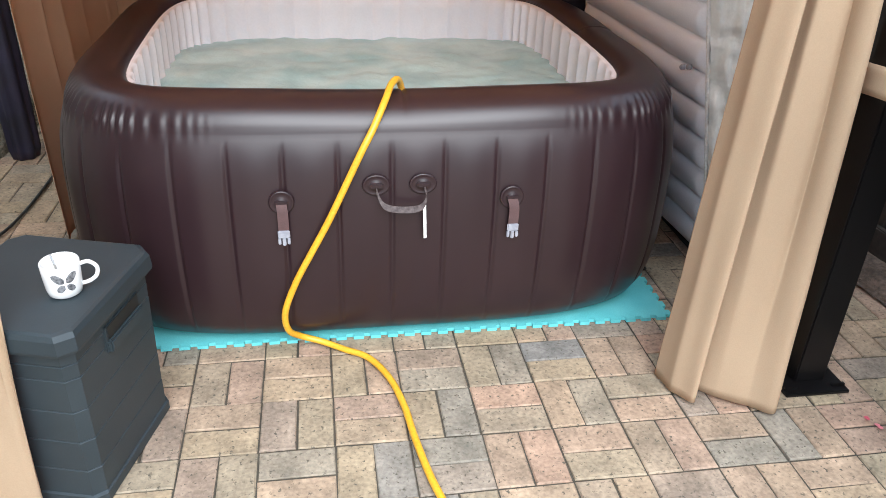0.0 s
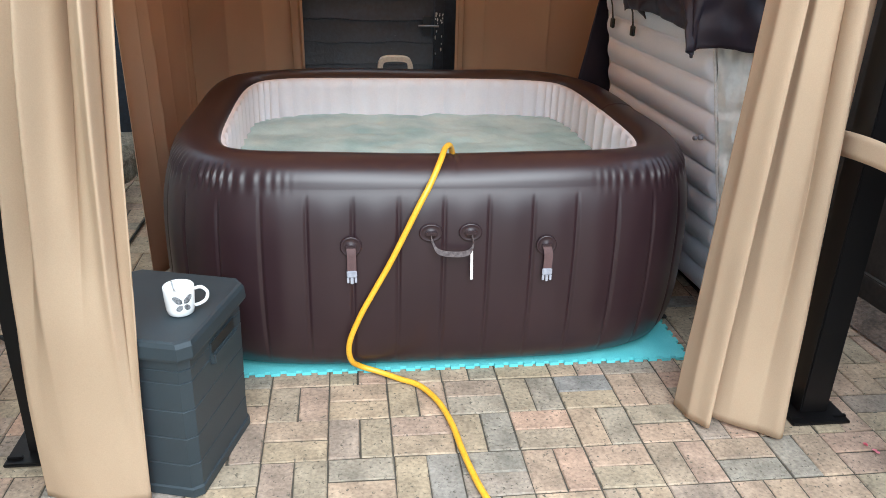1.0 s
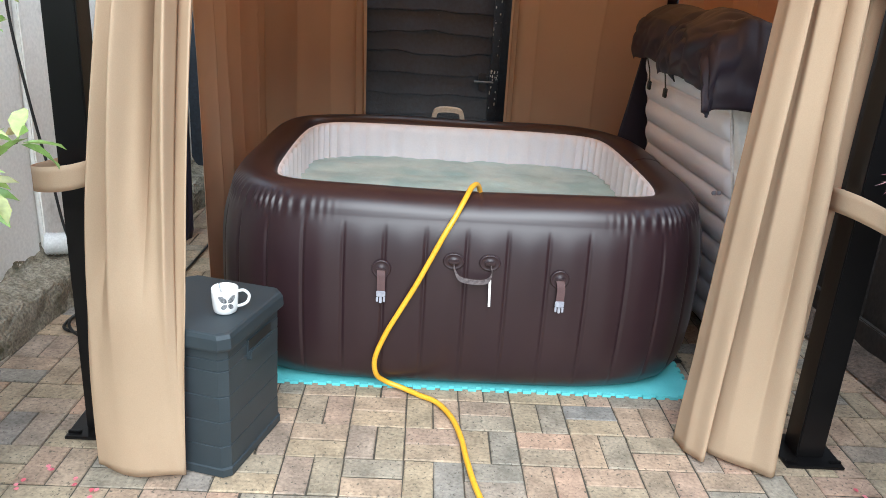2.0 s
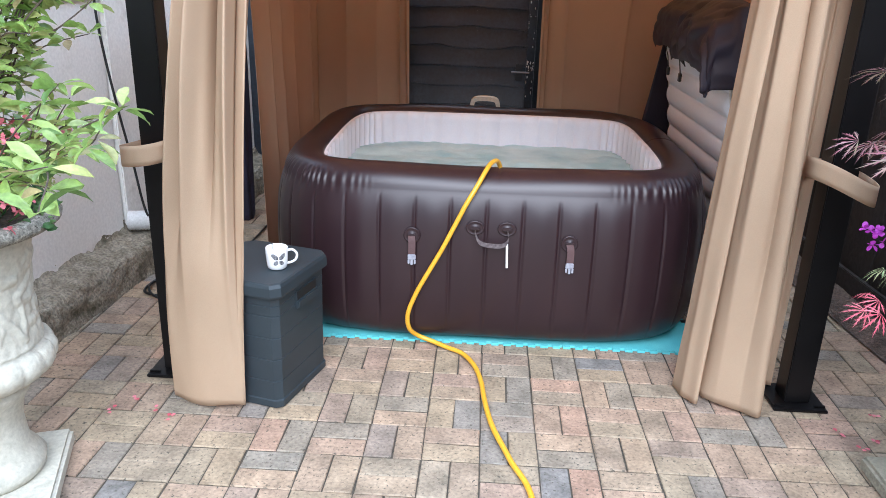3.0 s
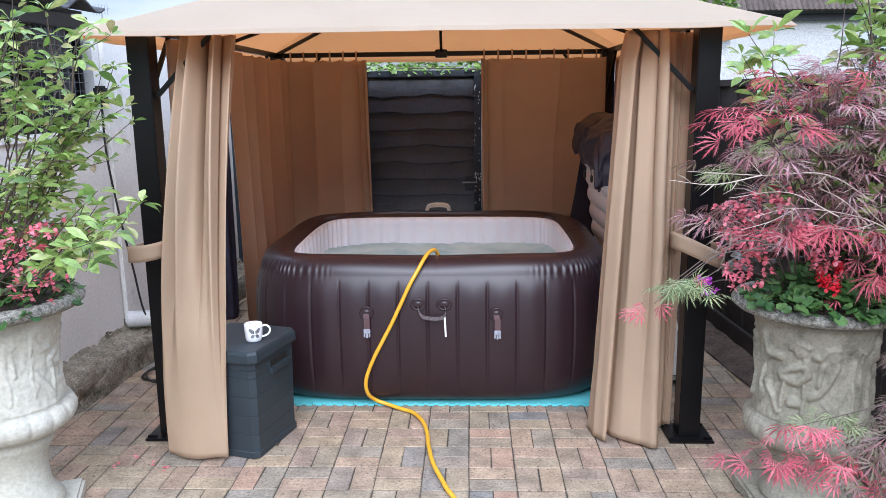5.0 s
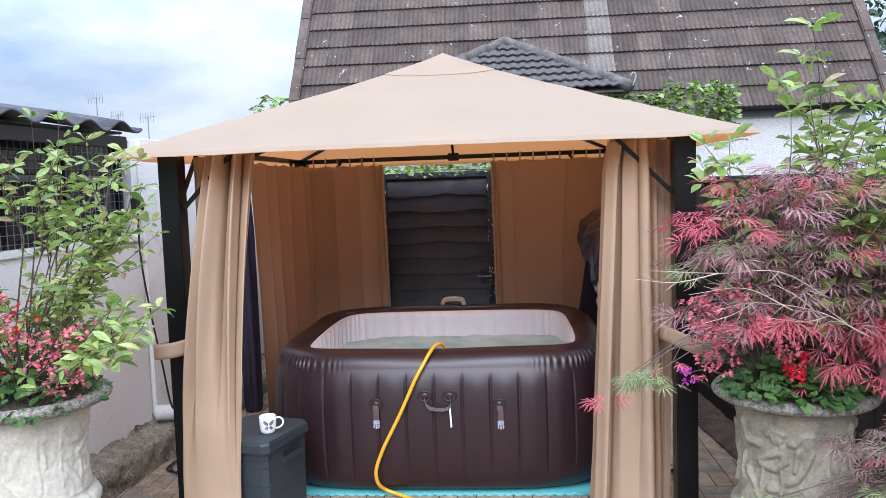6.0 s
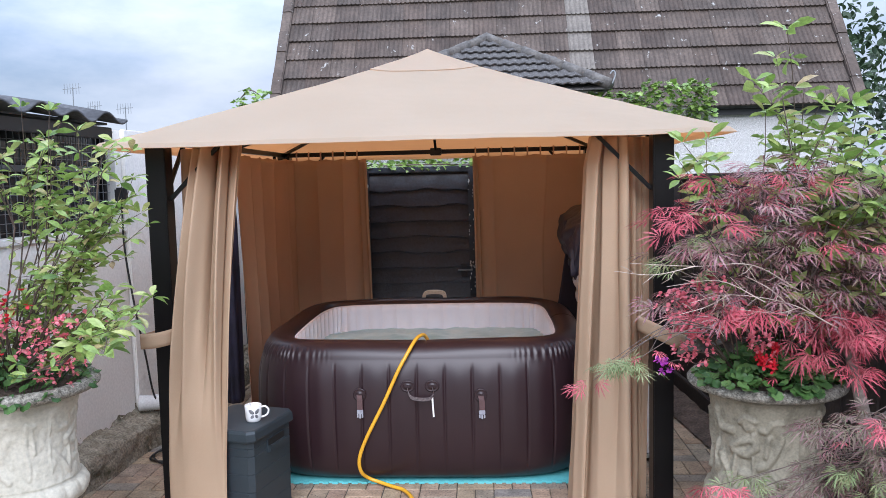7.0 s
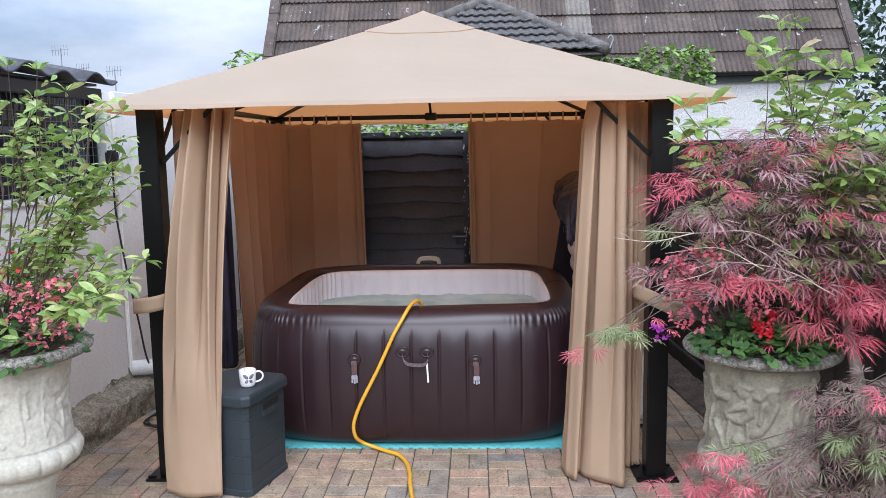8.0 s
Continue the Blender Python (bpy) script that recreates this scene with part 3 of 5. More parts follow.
def ribbon(pts, width, thick, axis):
    """A flat strap along points, its width along axis."""
    bm = bmesh.new()
    ax, prev = Vector(axis), None
    for i, p in enumerate(pts):
        d = (Vector(pts[min(i + 1, len(pts) - 1)]) - Vector(pts[max(i - 1, 0)])).normalized()
        nn = d.cross(ax).normalized() * thick / 2
        ring = [bm.verts.new(Vector(p) + ax * width / 2 * sx + nn * sn) for sx, sn in ((-1, -1), (1, -1), (1, 1), (-1, 1))]
        if prev:
            for k in range(4):
                bm.faces.new((prev[k], prev[(k + 1) % 4], ring[(k + 1) % 4], ring[k]))
        else:
            bm.faces.new(ring[::-1])
        prev = ring
    bm.faces.new(prev)
    return bm


for x, z, lean in ((-0.524, 0.533, 0.002), (0.141, 0.525, 0.006)):
    d = disc(x, z, 0.036, 0.036, tub)
    part("strap_loop", boxed(x - 0.017, x + 0.017, front - 0.012, front - 0.004, z - 0.004, z + 0.008, 0.002), M_VINYL, d)
    part("strap", ribbon(smooth_path([(x, front - 0.012, z), (x + lean, front - 0.016, z - 0.03), (x + lean, front - 0.014, z - 0.085)], 5), 0.030, 0.003, (1, 0, 0)), M_STRAP, tub, "brown webbing strap")
    bm = boxed(x - 0.017 + lean, x + 0.017 + lean, front - 0.020, front - 0.010, z - 0.104, z - 0.080, 0.003)
    for k in (-1, 0, 1):
        box(bm, x + lean + k * 0.013 - (0.004 if k else 0.005), x + lean + k * 0.013 + (0.004 if k else 0.005), front - 0.020, front - 0.012, z - 0.128 + abs(k) * 0.004, z - 0.103, 0.002)
    part("buckle", bm, M_BUCKLE, tub, "pale plastic side-release buckle")
hx0, hx1, hz = -0.258, -0.124, 0.577
for x in (hx0, hx1):
    d = disc(x, hz, 0.04, 0.032, tub)
    part("strap_loop", boxed(x - 0.018, x + 0.018, front - 0.016, front - 0.004, hz - 0.005, hz + 0.010, 0.003), M_VINYL, d)
hp = [(hx0, front - 0.014, hz), (hx0 + 0.004, front - 0.018, hz - 0.025), (hx0 + 0.025, front - 0.03, hz - 0.055), ((hx0 + hx1) / 2 + 0.012, front - 0.034, hz - 0.064),
      (hx1 - 0.01, front - 0.03, hz - 0.060), (hx1 + 0.008, front - 0.022, hz - 0.035), (hx1 + 0.002, front - 0.014, hz)]
part("carry_handle", ribbon(smooth_path(hp, 8), 0.019, 0.003, (0.0, 0.35, 0.94)), M_PRINT, tub, "webbing carry handle with a printed pattern")
part("paper_tag", ribbon(smooth_path([(hx1 + 0.002, front - 0.026, hz - 0.055), (hx1 + 0.004, front - 0.024, hz - 0.10), (hx1 + 0.007, front - 0.020, hz - 0.165)], 6), 0.009, 0.001, (1, 0.3, 0)), M_TAG, tub, "thin white paper tag")

# pump behind the tub
pump = thing("spa_pump", "spa pump unit behind the tub with a beige carry handle", "pump", pose(-0.24, 2.34, 0))
part("body", lathe(bmesh.new(), [(0.19, 0), (0.20, 0.05), (0.2, 0.45), (0.18, 0.6), (0.12, 0.68), (0.02, 0.70)], 36), M_PUMPBODY, pump, smooth=True)
part("handle", ribbon(smooth_path([(-0.088, 0, 0.66), (-0.085, 0, 0.75), (-0.055, 0, 0.782), (0.055, 0, 0.782), (0.085, 0, 0.75), (0.088, 0, 0.66)], 8), 0.06, 0.028, (0, 1, 0)), M_PUMP, pump, "beige plastic carry handle")

# hose over the rim and across the paving
hose_pts = [(-0.135, 0.62, 0.60), (-0.15, 0.50, 0.73), (-0.172, 0.43, 0.812), (-0.20, 0.36, 0.824), (-0.225, 0.28, 0.805), (-0.262, 0.225, 0.745), (-0.300, 0.20, 0.68), (-0.345, 0.194, 0.585), (-0.395, 0.19, 0.48),
            (-0.445, 0.188, 0.385), (-0.498, 0.19, 0.28), (-0.535, 0.195, 0.175), (-0.530, 0.215, 0.095), (-0.495, 0.25, 0.045), (-0.430, 0.245, 0.022), (-0.36, 0.205, 0.015), (-0.29, 0.155, 0.0145), (-0.235, 0.05, 0.0145),
            (-0.205, -0.08, 0.0145), (-0.190, -0.22, 0.0145), (-0.160, -0.40, 0.0145), (-0.10, -0.60, 0.0145), (-0.03, -0.85, 0.0145), (-0.08, -1.4, 0.0145), (-0.3, -2.2, 0.0145)]
hose = part("garden_hose", tube(bmesh.new(), smooth_path(hose_pts, 10), 0.0102, 12), M_HOSE, smooth=True)
tagged(hose, "yellow garden hose running over the tub rim and across the paving", "hose")

# foam mat: tiles with toothed edges
fm = thing("foam_floor_mat", "turquoise foam floor mat of interlocking tiles", "mat")
MX1, MY0 = 0.775, 0.275


def foam_tile(x0, x1, y0, y1, front_teeth, right_teeth):
    bm = bmesh.new()
    box(bm, x0, x1, y0 + (0.014 if front_teeth else 0), y1, 0.0, 0.012)
    if front_teeth:
        k = 0
        while x0 + k * 0.0555 < x1 - 0.03:
            xa = x0 + k * 0.0555
            box(bm, xa, xa + 0.033, y0, y0 + 0.0145, 0.0, 0.0119)
            k += 1
    if right_teeth:
        k = 0
        while y0 + k * 0.0555 < y1 - 0.03:
            box(bm, x1 - 0.0005, x1 + 0.014, y0 + k * 0.0555 + 0.012, y0 + k * 0.0555 + 0.042, 0.0, 0.0119)
            k += 1
    return bm


for i in range(3):
    for j in range(4):
        x1, y0 = MX1 - 0.014 - i * 0.601, MY0 + j * 0.601
        part("tile", foam_tile(x1 - 0.60, x1, y0, y0 + 0.60, j == 0, i == 0), M_MAT, fm)

# storage box, turned a little
BOX = pose(-0.850, 0.026, 0, 0, 0, -15.5)
sb = thing("storage_box", "dark grey plastic storage box with a closed lid", "storage box", BOX)
W, D = 0.36, 0.40
def chamfered(x0, x1, y0, y1, c):
    return [(x0 + c, y0), (x1 - c, y0), (x1, y0 + c), (x1, y1 - c), (x1 - c, y1), (x0 + c, y1), (x0, y1 - c), (x0, y0 + c)]
def prism(rows):
    """Stacked eight-sided rings: (grow, z)."""
    bm, prev = bmesh.new(), None
    for grow, z, c in rows:
        ring = [bm.verts.new((x, y, z)) for x, y in chamfered(-W - grow, grow, -D - grow, grow, c)]
        if prev:
            for k in range(8):
                bm.faces.new((prev[k], prev[(k + 1) % 8], ring[(k + 1) % 8], ring[k]))
        else:
            bm.faces.new(ring[::-1])
        prev = ring
    bm.faces.new(prev)
    return bm
rows = [(-0.012, 0.0, 0.022), (-0.006, 0.004, 0.022), (-0.006, 0.03, 0.022), (-0.011, 0.034, 0.024)]
for z in (0.11, 0.20, 0.29, 0.38, 0.42):
    rows += [(-0.012 + z * 0.010, z, 0.024), (-0.0145 + z * 0.010, z + 0.002, 0.024), (-0.0125 + z * 0.010, z + 0.005, 0.024)]
rows += [(-0.008, 0.455, 0.024), (-0.012, 0.458, 0.024)]
part("body", prism(rows), M_BOX, sb)
part("lid", prism([(-0.016, 0.458, 0.026), (0.008, 0.460, 0.030), (0.010, 0.468, 0.030), (0.008, 0.500, 0.030), (0.003, 0.512, 0.030), (-0.004, 0.5155, 0.030)]), M_BOX, sb)
grip = part("handle", boxed(-0.02, -0.004, -0.255, -0.085, 0.360, 0.436, 0.004), M_BOX, sb, "moulded side grip of the box")
# no hollow is cut: a black slab stands in for the recess's shade
part("grip_slot", boxed(-0.018, -0.0025, -0.245, -0.095, 0.396, 0.430), M_CABLE, grip)
part("grip_lip", boxed(-0.010, 0.007, -0.250, -0.090, 0.362, 0.396, 0.004), M_BOX, grip)

mug = thing("mug", "white ceramic mug with a dark print on the storage box", "mug", pose(-0.997, -0.182, 0.5152, 0, 0, 12))
R = 0.041
part("cup", lathe(bmesh.new(), [(0.022, 0.003), (0.029, 0.0), (0.036, 0.006), (0.039, 0.02), (R, 0.05), (R + 0.001, 0.082), (R - 0.001, 0.0845), (R - 0.003, 0.082), (R - 0.004, 0.05), (0.034, 0.012), (0.01, 0.008)], 48), M_CERAMIC, mug, smooth=True)
part("handle", tube(bmesh.new(), smooth_path([(R - 0.003, 0, 0.070), (R + 0.018, 0, 0.072), (R + 0.033, 0, 0.056), (R + 0.029, 0, 0.034), (R + 0.012, 0, 0.022), (R - 0.005, 0, 0.019)], 8), 0.0048, 10), M_CERAMIC, mug, smooth=True)
for s in (-1, 1):
    for dz, w2, h2 in ((0.0515, 0.62, 0.010), (0.036, 0.42, 0.008)):
        def patch(u, v, s=s, dz=dz, w2=w2, h2=h2):
            a = radians(-78) + s * (0.05 + u * w2)
            h = h2 * math.sin(math.pi * (0.12 + 0.8 * u)) + 0.001
            z = dz + (0.012 if dz > 0.04 else -0.006) * u + (v - 0.5) * 2 * h
            return ((R + 0.0006) * math.cos(a), (R + 0.0006) * math.sin(a), z)
        part("print", sheet(patch, 10, 4), M_INK, mug, "plain dark printed patch")
part("teaspoon", tube(bmesh.new(), [(0.0, 0.0, 0.012), (-0.018, 0.024, 0.089)], 0.0026, 8), M_STEEL, mug, "steel teaspoon in the mug")

# ---- gazebo ----
GX, GY = -0.205, 1.19
gz = thing("gazebo", "beige canvas gazebo on black metal posts", "gazebo")
POSTS = [(GX - 1.255, -0.06), (GX + 1.255, -0.06), (GX - 1.255, 2.44), (GX + 1.255, 2.44)]
for x, y in POSTS:
    p = part("post", boxed(x - 0.05, x + 0.05, y - 0.05, y + 0.05, 0.012, 1.93, 0.004), M_POST, gz)
    bm = boxed(x - 0.105, x + 0.105, y - 0.105, y + 0.105, 0.0, 0.012, 0.003)
    for sx, sy in ((-1, -1), (1, -1), (-1, 1), (1, 1)):
        box(bm, x + sx * 0.078 - 0.022, x + sx * 0.078 + 0.022, y + sy * 0.078 - 0.006, y + sy * 0.078 + 0.006, 0.012, 0.022, 0.002)
    part("foot_plate", bm, M_POST, p)
zb = 1.93
for a, b2 in ((0, 1), (2, 3), (0, 2), (1, 3)):
    bm = bar(bmesh.new(), (*POSTS[a], zb), (*POSTS[b2], zb), 0.035, 0.035, 0.003)
    part("top_beam", bm, M_POST, gz)
    va, vb = Vector((*POSTS[a], 0)), Vector((*POSTS[b2], 0))
    d = (vb - va).normalized()
    for base, sgn in ((va, 1), (vb, -1)):
        p0 = base + d * sgn * 0.05 + Vector((0, 0, 1.63))
        p1 = base + d * sgn * 0.33 + Vector((0, 0, 1.915))
        part("corner_brace", bar(bmesh.new(), p0, p1, 0.02, 0.02, 0.002), M_POST, gz)
EAVE, APEX, HALF = 1.895, 2.535, 1.5


def canopy_z(x, y):
    d = max(abs(x), abs(y)) / HALF
    hip = min(abs(x), abs(y)) / max(1e-6, max(abs(x), abs(y)))
    return APEX - (APEX - EAVE) * (d ** 0.93) - 0.03 * math.sin(math.pi * min(1, d)) * (1 - hip ** 4) + 0.005 * noise.noise((x * 3, y * 3, 0)) + 0.0022 * noise.noise((x * 9 + y * 6, y * 14, 2)) * min(1, d * 1.4)


def square(u):
    """Goes round a unit square, corner to corner."""
    k, t = int(u * 4) % 4, u * 4 - int(u * 4)
    a, b2 = ((-1, -1), (1, -1), (1, 1), (-1, 1))[k], ((1, -1), (1, 1), (-1, 1), (-1, -1))[k]
    return a[0] + (b2[0] - a[0]) * t, a[1] + (b2[1] - a[1]) * t


def canopy(u, v):
    sx, sy = square(u)
    d = 0.02 + 0.98 * v
    x, y = sx * HALF * d, sy * HALF * d
    return (GX + x + 0.035, GY + y, canopy_z(x, y) - 0.014 * max(0, (v - 0.985) / 0.015))


part("canopy", sheet(canopy, 160, 66, 0.003), M_CANOPY, gz, "taut beige canvas roof")


def vent(u, v):
    sx, sy = square(u)
    d = 0.005 + 0.995 * v
    x, y = sx * 0.33 * d, sy * 0.33 * d
    return (GX + x + 0.035, GY + y, canopy_z(x, y) + 0.005 + 0.008 * (1 - d))


part("canopy_cap", sheet(vent, 64, 12, 0.003), M_CANOPY, gz, "small raised vent cap of canvas")
hub = (GX + 0.035, GY, 2.36)
for x, y in POSTS:
    part("rib", bar(bmesh.new(), (x, y, 1.94), hub, 0.022, 0.022, 0.002), M_POST, gz)
for x, y in ((GX, -0.06), (GX, 2.44), (GX - 1.255, GY), (GX + 1.255, GY)):
    part("rib", bar(bmesh.new(), (x, y, 1.94), hub, 0.02, 0.02, 0.002), M_POST, gz)
part("bracket", boxed(GX - 0.045, GX + 0.045, 2.40, 2.48, 1.90, 1.96, 0.004), M_POST, gz)


def drape(top, bot, zt, zb2, folds, amp, seed, nu=150, nv=44, calm=0.2):
    """A hanging curtain between a plan line at its top and one at its foot."""
    tp, bt = smooth_path([(*p, 0) for p in top], 24), smooth_path([(*p, 0) for p in bot], 24)
    def along(path, u):
        f = u * (len(path) - 1)
        i = min(int(f), len(path) - 2)
        return path[i].lerp(path[i + 1], f - i), (path[i + 1] - path[i]).normalized()
    def f(u, v):
        a, da = along(tp, u)
        c, dc = along(bt, u)
        k = v ** 0.9
        p, d = a.lerp(c, k), da.lerp(dc, k).normalized()
        nrm = Vector((-d.y, d.x, 0))
        # folds of uneven width and depth, some dying out on the way down
        uw = u + 0.11 * noise.noise((u * 2.6, seed, 1.3)) + 0.035 * noise.noise((u * 4, v * 1.3, seed))
        ph = folds * uw + seed
        idx = math.floor(ph)
        deep = 0.45 + 0.85 * (0.5 + 0.5 * noise.noise((idx * 3.7, seed, 0.5)) * 1.6)
        fade = calm * (0.55 + 0.9 * (0.5 + 0.5 * noise.noise((idx * 5.1, seed, 4.5))))
        fold = (1.7 * abs(math.sin(math.pi * ph)) ** 0.8 - 1) * deep * max(0.08, 1 - min(1, fade) * v ** 0.8)
        wob = noise.noise((u * folds * 1.1, v * 1.8, seed + 7)) * 0.5 + noise.noise((u * folds * 2.5, v * 5, seed + 3)) * 0.08
        edge = min(1, u / 0.05, (1 - u) / 0.05)
        q = p + nrm * amp * (fold + wob) * (0.35 + 0.65 * edge)
        z = zt + (zb2 - zt) * v + 0.006 * math.sin(u * folds * 6) * (v > 0.99) - (0.012 * abs(math.sin(math.pi * u * folds * 1.5)) if v < 0.01 else 0)
        return (q.x, q.y, z)
    return sheet(f, nu, nv, 0.0022)


def curtain(label, *args, **kw):
    return tagged(part("curtain", drape(*args, **kw), M_CURT, smooth=True), label, "curtain", "gazebo curtains")


def hung(top, bot, zt, zb2, ridges, seed, settle, nu=190, nv=70, bulge=0.0):
    """A curtain with pleats of its own: (place along it at the top, at the foot, width, height, where it begins and ends to die out)."""
    tp, bt = smooth_path([(*p, 0) for p in top], 16), smooth_path([(*p, 0) for p in bot], 16)
    def along(path, u):
        f = u * (len(path) - 1)
        i = min(int(f), len(path) - 2)
        return path[i].lerp(path[i + 1], f - i)
    def f(u, v):
        k = settle(v)
        p = along(tp, u).lerp(along(bt, u), k)
        q = along(tp, min(1, u + 0.02)).lerp(along(bt, min(1, u + 0.02)), k) - along(tp, max(0, u - 0.02)).lerp(along(bt, max(0, u - 0.02)), k)
        out = Vector((q.y, -q.x, 0)).normalized()
        h = bulge * math.exp(-((v - 0.70) / 0.09) ** 2) * math.sin(math.pi * u)
        for ut, ub, w, hh, f0, f1 in ridges:
            c = ut + (ub - ut) * v + 0.02 * noise.noise((v * 2.2, ut * 9, seed))
            fade = 1 - min(1, max(0, (v - f0) / (f1 - f0)))
            h += hh * math.exp(-abs((u - c) / w) ** 1.5) * fade * fade * (3 - 2 * fade)
        h += 0.007 * noise.noise((u * 3, v * 2.4, seed)) + 0.0028 * noise.noise((u * 8, v * 9, seed + 3)) * (0.3 + v)
        z = zt + (zb2 - zt) * v + 0.004 * math.sin(u * 9 + seed) * (v > 0.99)
        p = p + out * h
        return (p.x, p.y, z)
    return sheet(f, nu, nv, 0.0024)


def pleated(label, *args, **kw):
    return tagged(part("curtain", hung(*args, **kw), M_CURT, smooth=True), label, "curtain", "gazebo curtains")


pleated("tan curtain gathered beside the gazebo post, hanging to the paving", [(-1.275, 0.0), (-1.20, -0.04), (-1.12, -0.03), (-1.048, 0.0)], [(-1.385, -0.315), (-1.29, -0.355), (-1.19, -0.365), (-1.12, -0.36), (-1.10, -0.345)], 1.90, 0.015,
        ((0.08, 0.03, 0.045, 0.045, 0.45, 0.95), (0.20, 0.12, 0.04, -0.05, 0.3, 0.8), (0.34, 0.20, 0.050, 0.078, 0.30, 0.85), (0.48, 0.46, 0.045, -0.085, 0.25, 0.75), (0.63, 0.72, 0.060, 0.072, 0.30, 0.90), (0.78, 0.88, 0.032, -0.055, 0.4, 0.85), (0.92, 0.97, 0.05, 0.036, 0.6, 1.05)),
        1.62, lambda v: 1 - (1 - min(1, v / 0.95)) ** 1.8, bulge=0.016)
pleated("tan curtain gathered beside the gazebo post, its inner edge folded forward", [(0.715, 0.04), (0.735, -0.03), (0.765, -0.06), (0.782, -0.015), (0.80, 0.0), (0.835, -0.05), (0.875, -0.04), (0.895, 0.02)],
        [(0.585, -0.02), (0.610, -0.115), (0.640, -0.165), (0.652, -0.095), (0.70, -0.125), (0.79, -0.19), (0.862, -0.22), (0.885, -0.10)], 1.895, 0.015,
        ((0.10, 0.12, 0.04, 0.010, 0.8, 1.4), (0.44, 0.46, 0.04, -0.035, 0.6, 1.4), (0.62, 0.60, 0.05, 0.026, 0.5, 1.2), (0.74, 0.73, 0.03, -0.030, 0.5, 1.1), (0.83, 0.84, 0.05, 0.022, 0.7, 1.4)),
        4.2, lambda v: 0.16 * min(1, v / 0.08) + 0.84 * v)
pleated("tan side curtain bunched behind the gazebo post", [(-1.42, 0.13), (-1.36, 0.06), (-1.30, 0.10), (-1.22, 0.05)], [(-1.41, 0.10), (-1.38, 0.03), (-1.34, 0.05), (-1.31, 0.0)], 1.89, 0.02,
        ((0.3, 0.35, 0.08, 0.02, 0.8, 1.5), (0.7, 0.65, 0.08, 0.02, 0.8, 1.5)), 2.6, lambda v: min(1, v / 0.5), nu=80)
pleated("tan side curtain bunched behind the gazebo post", [(0.89, 0.10), (0.935, 0.05), (0.985, 0.09), (1.035, 0.06)], [(0.89, 0.05), (0.92, -0.01), (0.955, 0.02), (0.985, 0.0)], 1.89, 0.02,
        ((0.35, 0.4, 0.08, 0.015, 0.8, 1.5), (0.72, 0.7, 0.06, 0.015, 0.8, 1.5)), 5.7, lambda v: v, nu=80)
curtain("tan curtain drawn along the side of the gazebo", [(-1.385, 0.90), (-1.385, 1.6), (-1.38, 2.37)], [(-1.36, 0.97), (-1.385, 1.7), (-1.38, 2.37)], 1.89, 0.02, 5, 0.026, 2.2, nu=220)
curtain("tan curtain drawn across the back of the gazebo", [(-1.39, 2.365), (-1.1, 2.36), (-0.86, 2.37), (-0.765, 2.34)], [(-1.39, 2.365), (-1.1, 2.375), (-0.84, 2.37), (-0.745, 2.35)], 1.89, 0.03, 4, 0.020, 3.1, nu=220)
curtain("tan curtain drawn across the back of the gazebo", [(0.095, 2.34), (0.18, 2.37), (0.6, 2.36), (1.03, 2.365)], [(0.11, 2.34), (0.20, 2.37), (0.6, 2.375), (1.03, 2.365)], 1.89, 0.03, 4, 0.018, 5.1, nu=220)
curtain("tan curtain drawn along the side of the gazebo", [(1.12, 0.75), (1.12, 1.5), (1.10, 2.38)], [(1.17, 0.85), (1.17, 1.6), (1.12, 2.38)], 1.89, 0.03, 5, 0.018, 6.2, nu=220)


def ring_band(cx, cy, rx, ry, z0, h, tilt, name="curtain_tieback"):
    def f(u, v):
        a = 2 * math.pi * u
        return (cx + rx * math.cos(a), cy + ry * math.sin(a), z0 + (v - 0.5) * h + tilt * math.cos(a) + 0.008 * math.sin(2 * a))
    return tagged(part(name, sheet(f, 48, 4, 0.003), M_CURT, smooth=True), "tan fabric band tying a curtain back to the post", "tieback", "curtain tiebacks")


ring_band(-1.445, -0.13, 0.115, 0.15, 0.95, 0.075, 0.03)
ring_band(1.04, -0.11, 0.12, 0.14, 0.93, 0.075, -0.04)
for ya, xs in ((2.425, [-1.35 + 0.1 * i for i in range(6)] + [0.12 + 0.105 * i for i in range(9)]),):
    for x in xs:
        h = part("curtain_hook", ribbon([(x, ya - 0.02, 1.955), (x, ya - 0.035, 1.93), (x, ya - 0.02, 1.875)], 0.012, 0.003, (1, 0, 0)), M_CURT)
        tagged(h, "small loop holding a curtain to the rail", "curtain hook", "curtain hooks")

# ---- airbed-like lid and its cover, leaning at the side ----
lid = thing("inflatable_mattress", "pale grey ribbed inflatable mattress standing on edge beside the tub", "mattress")


def lid_x(y, z):
    """The face of the mattress, leaning over towards the tub."""
    f = (y - 0.62) / 1.18
    return (1.06 - 0.20 * z) * (1 - f) + (0.985 - 0.14 * z) * f


Y0, Y1, ZT = 0.62, 1.82, 1.35
part("face", sheet(lambda u, v: (lid_x(Y0 + u * (Y1 - Y0), 0.04 + v * (ZT - 0.04)) - 0.030 * abs(math.sin(math.pi * v * 11)) ** 0.55 * min(1, u / 0.02, (1 - u) / 0.02), Y0 + u * (Y1 - Y0), 0.04 + v * (ZT - 0.04)), 60, 176), M_AIRBED, lid, smooth=True)
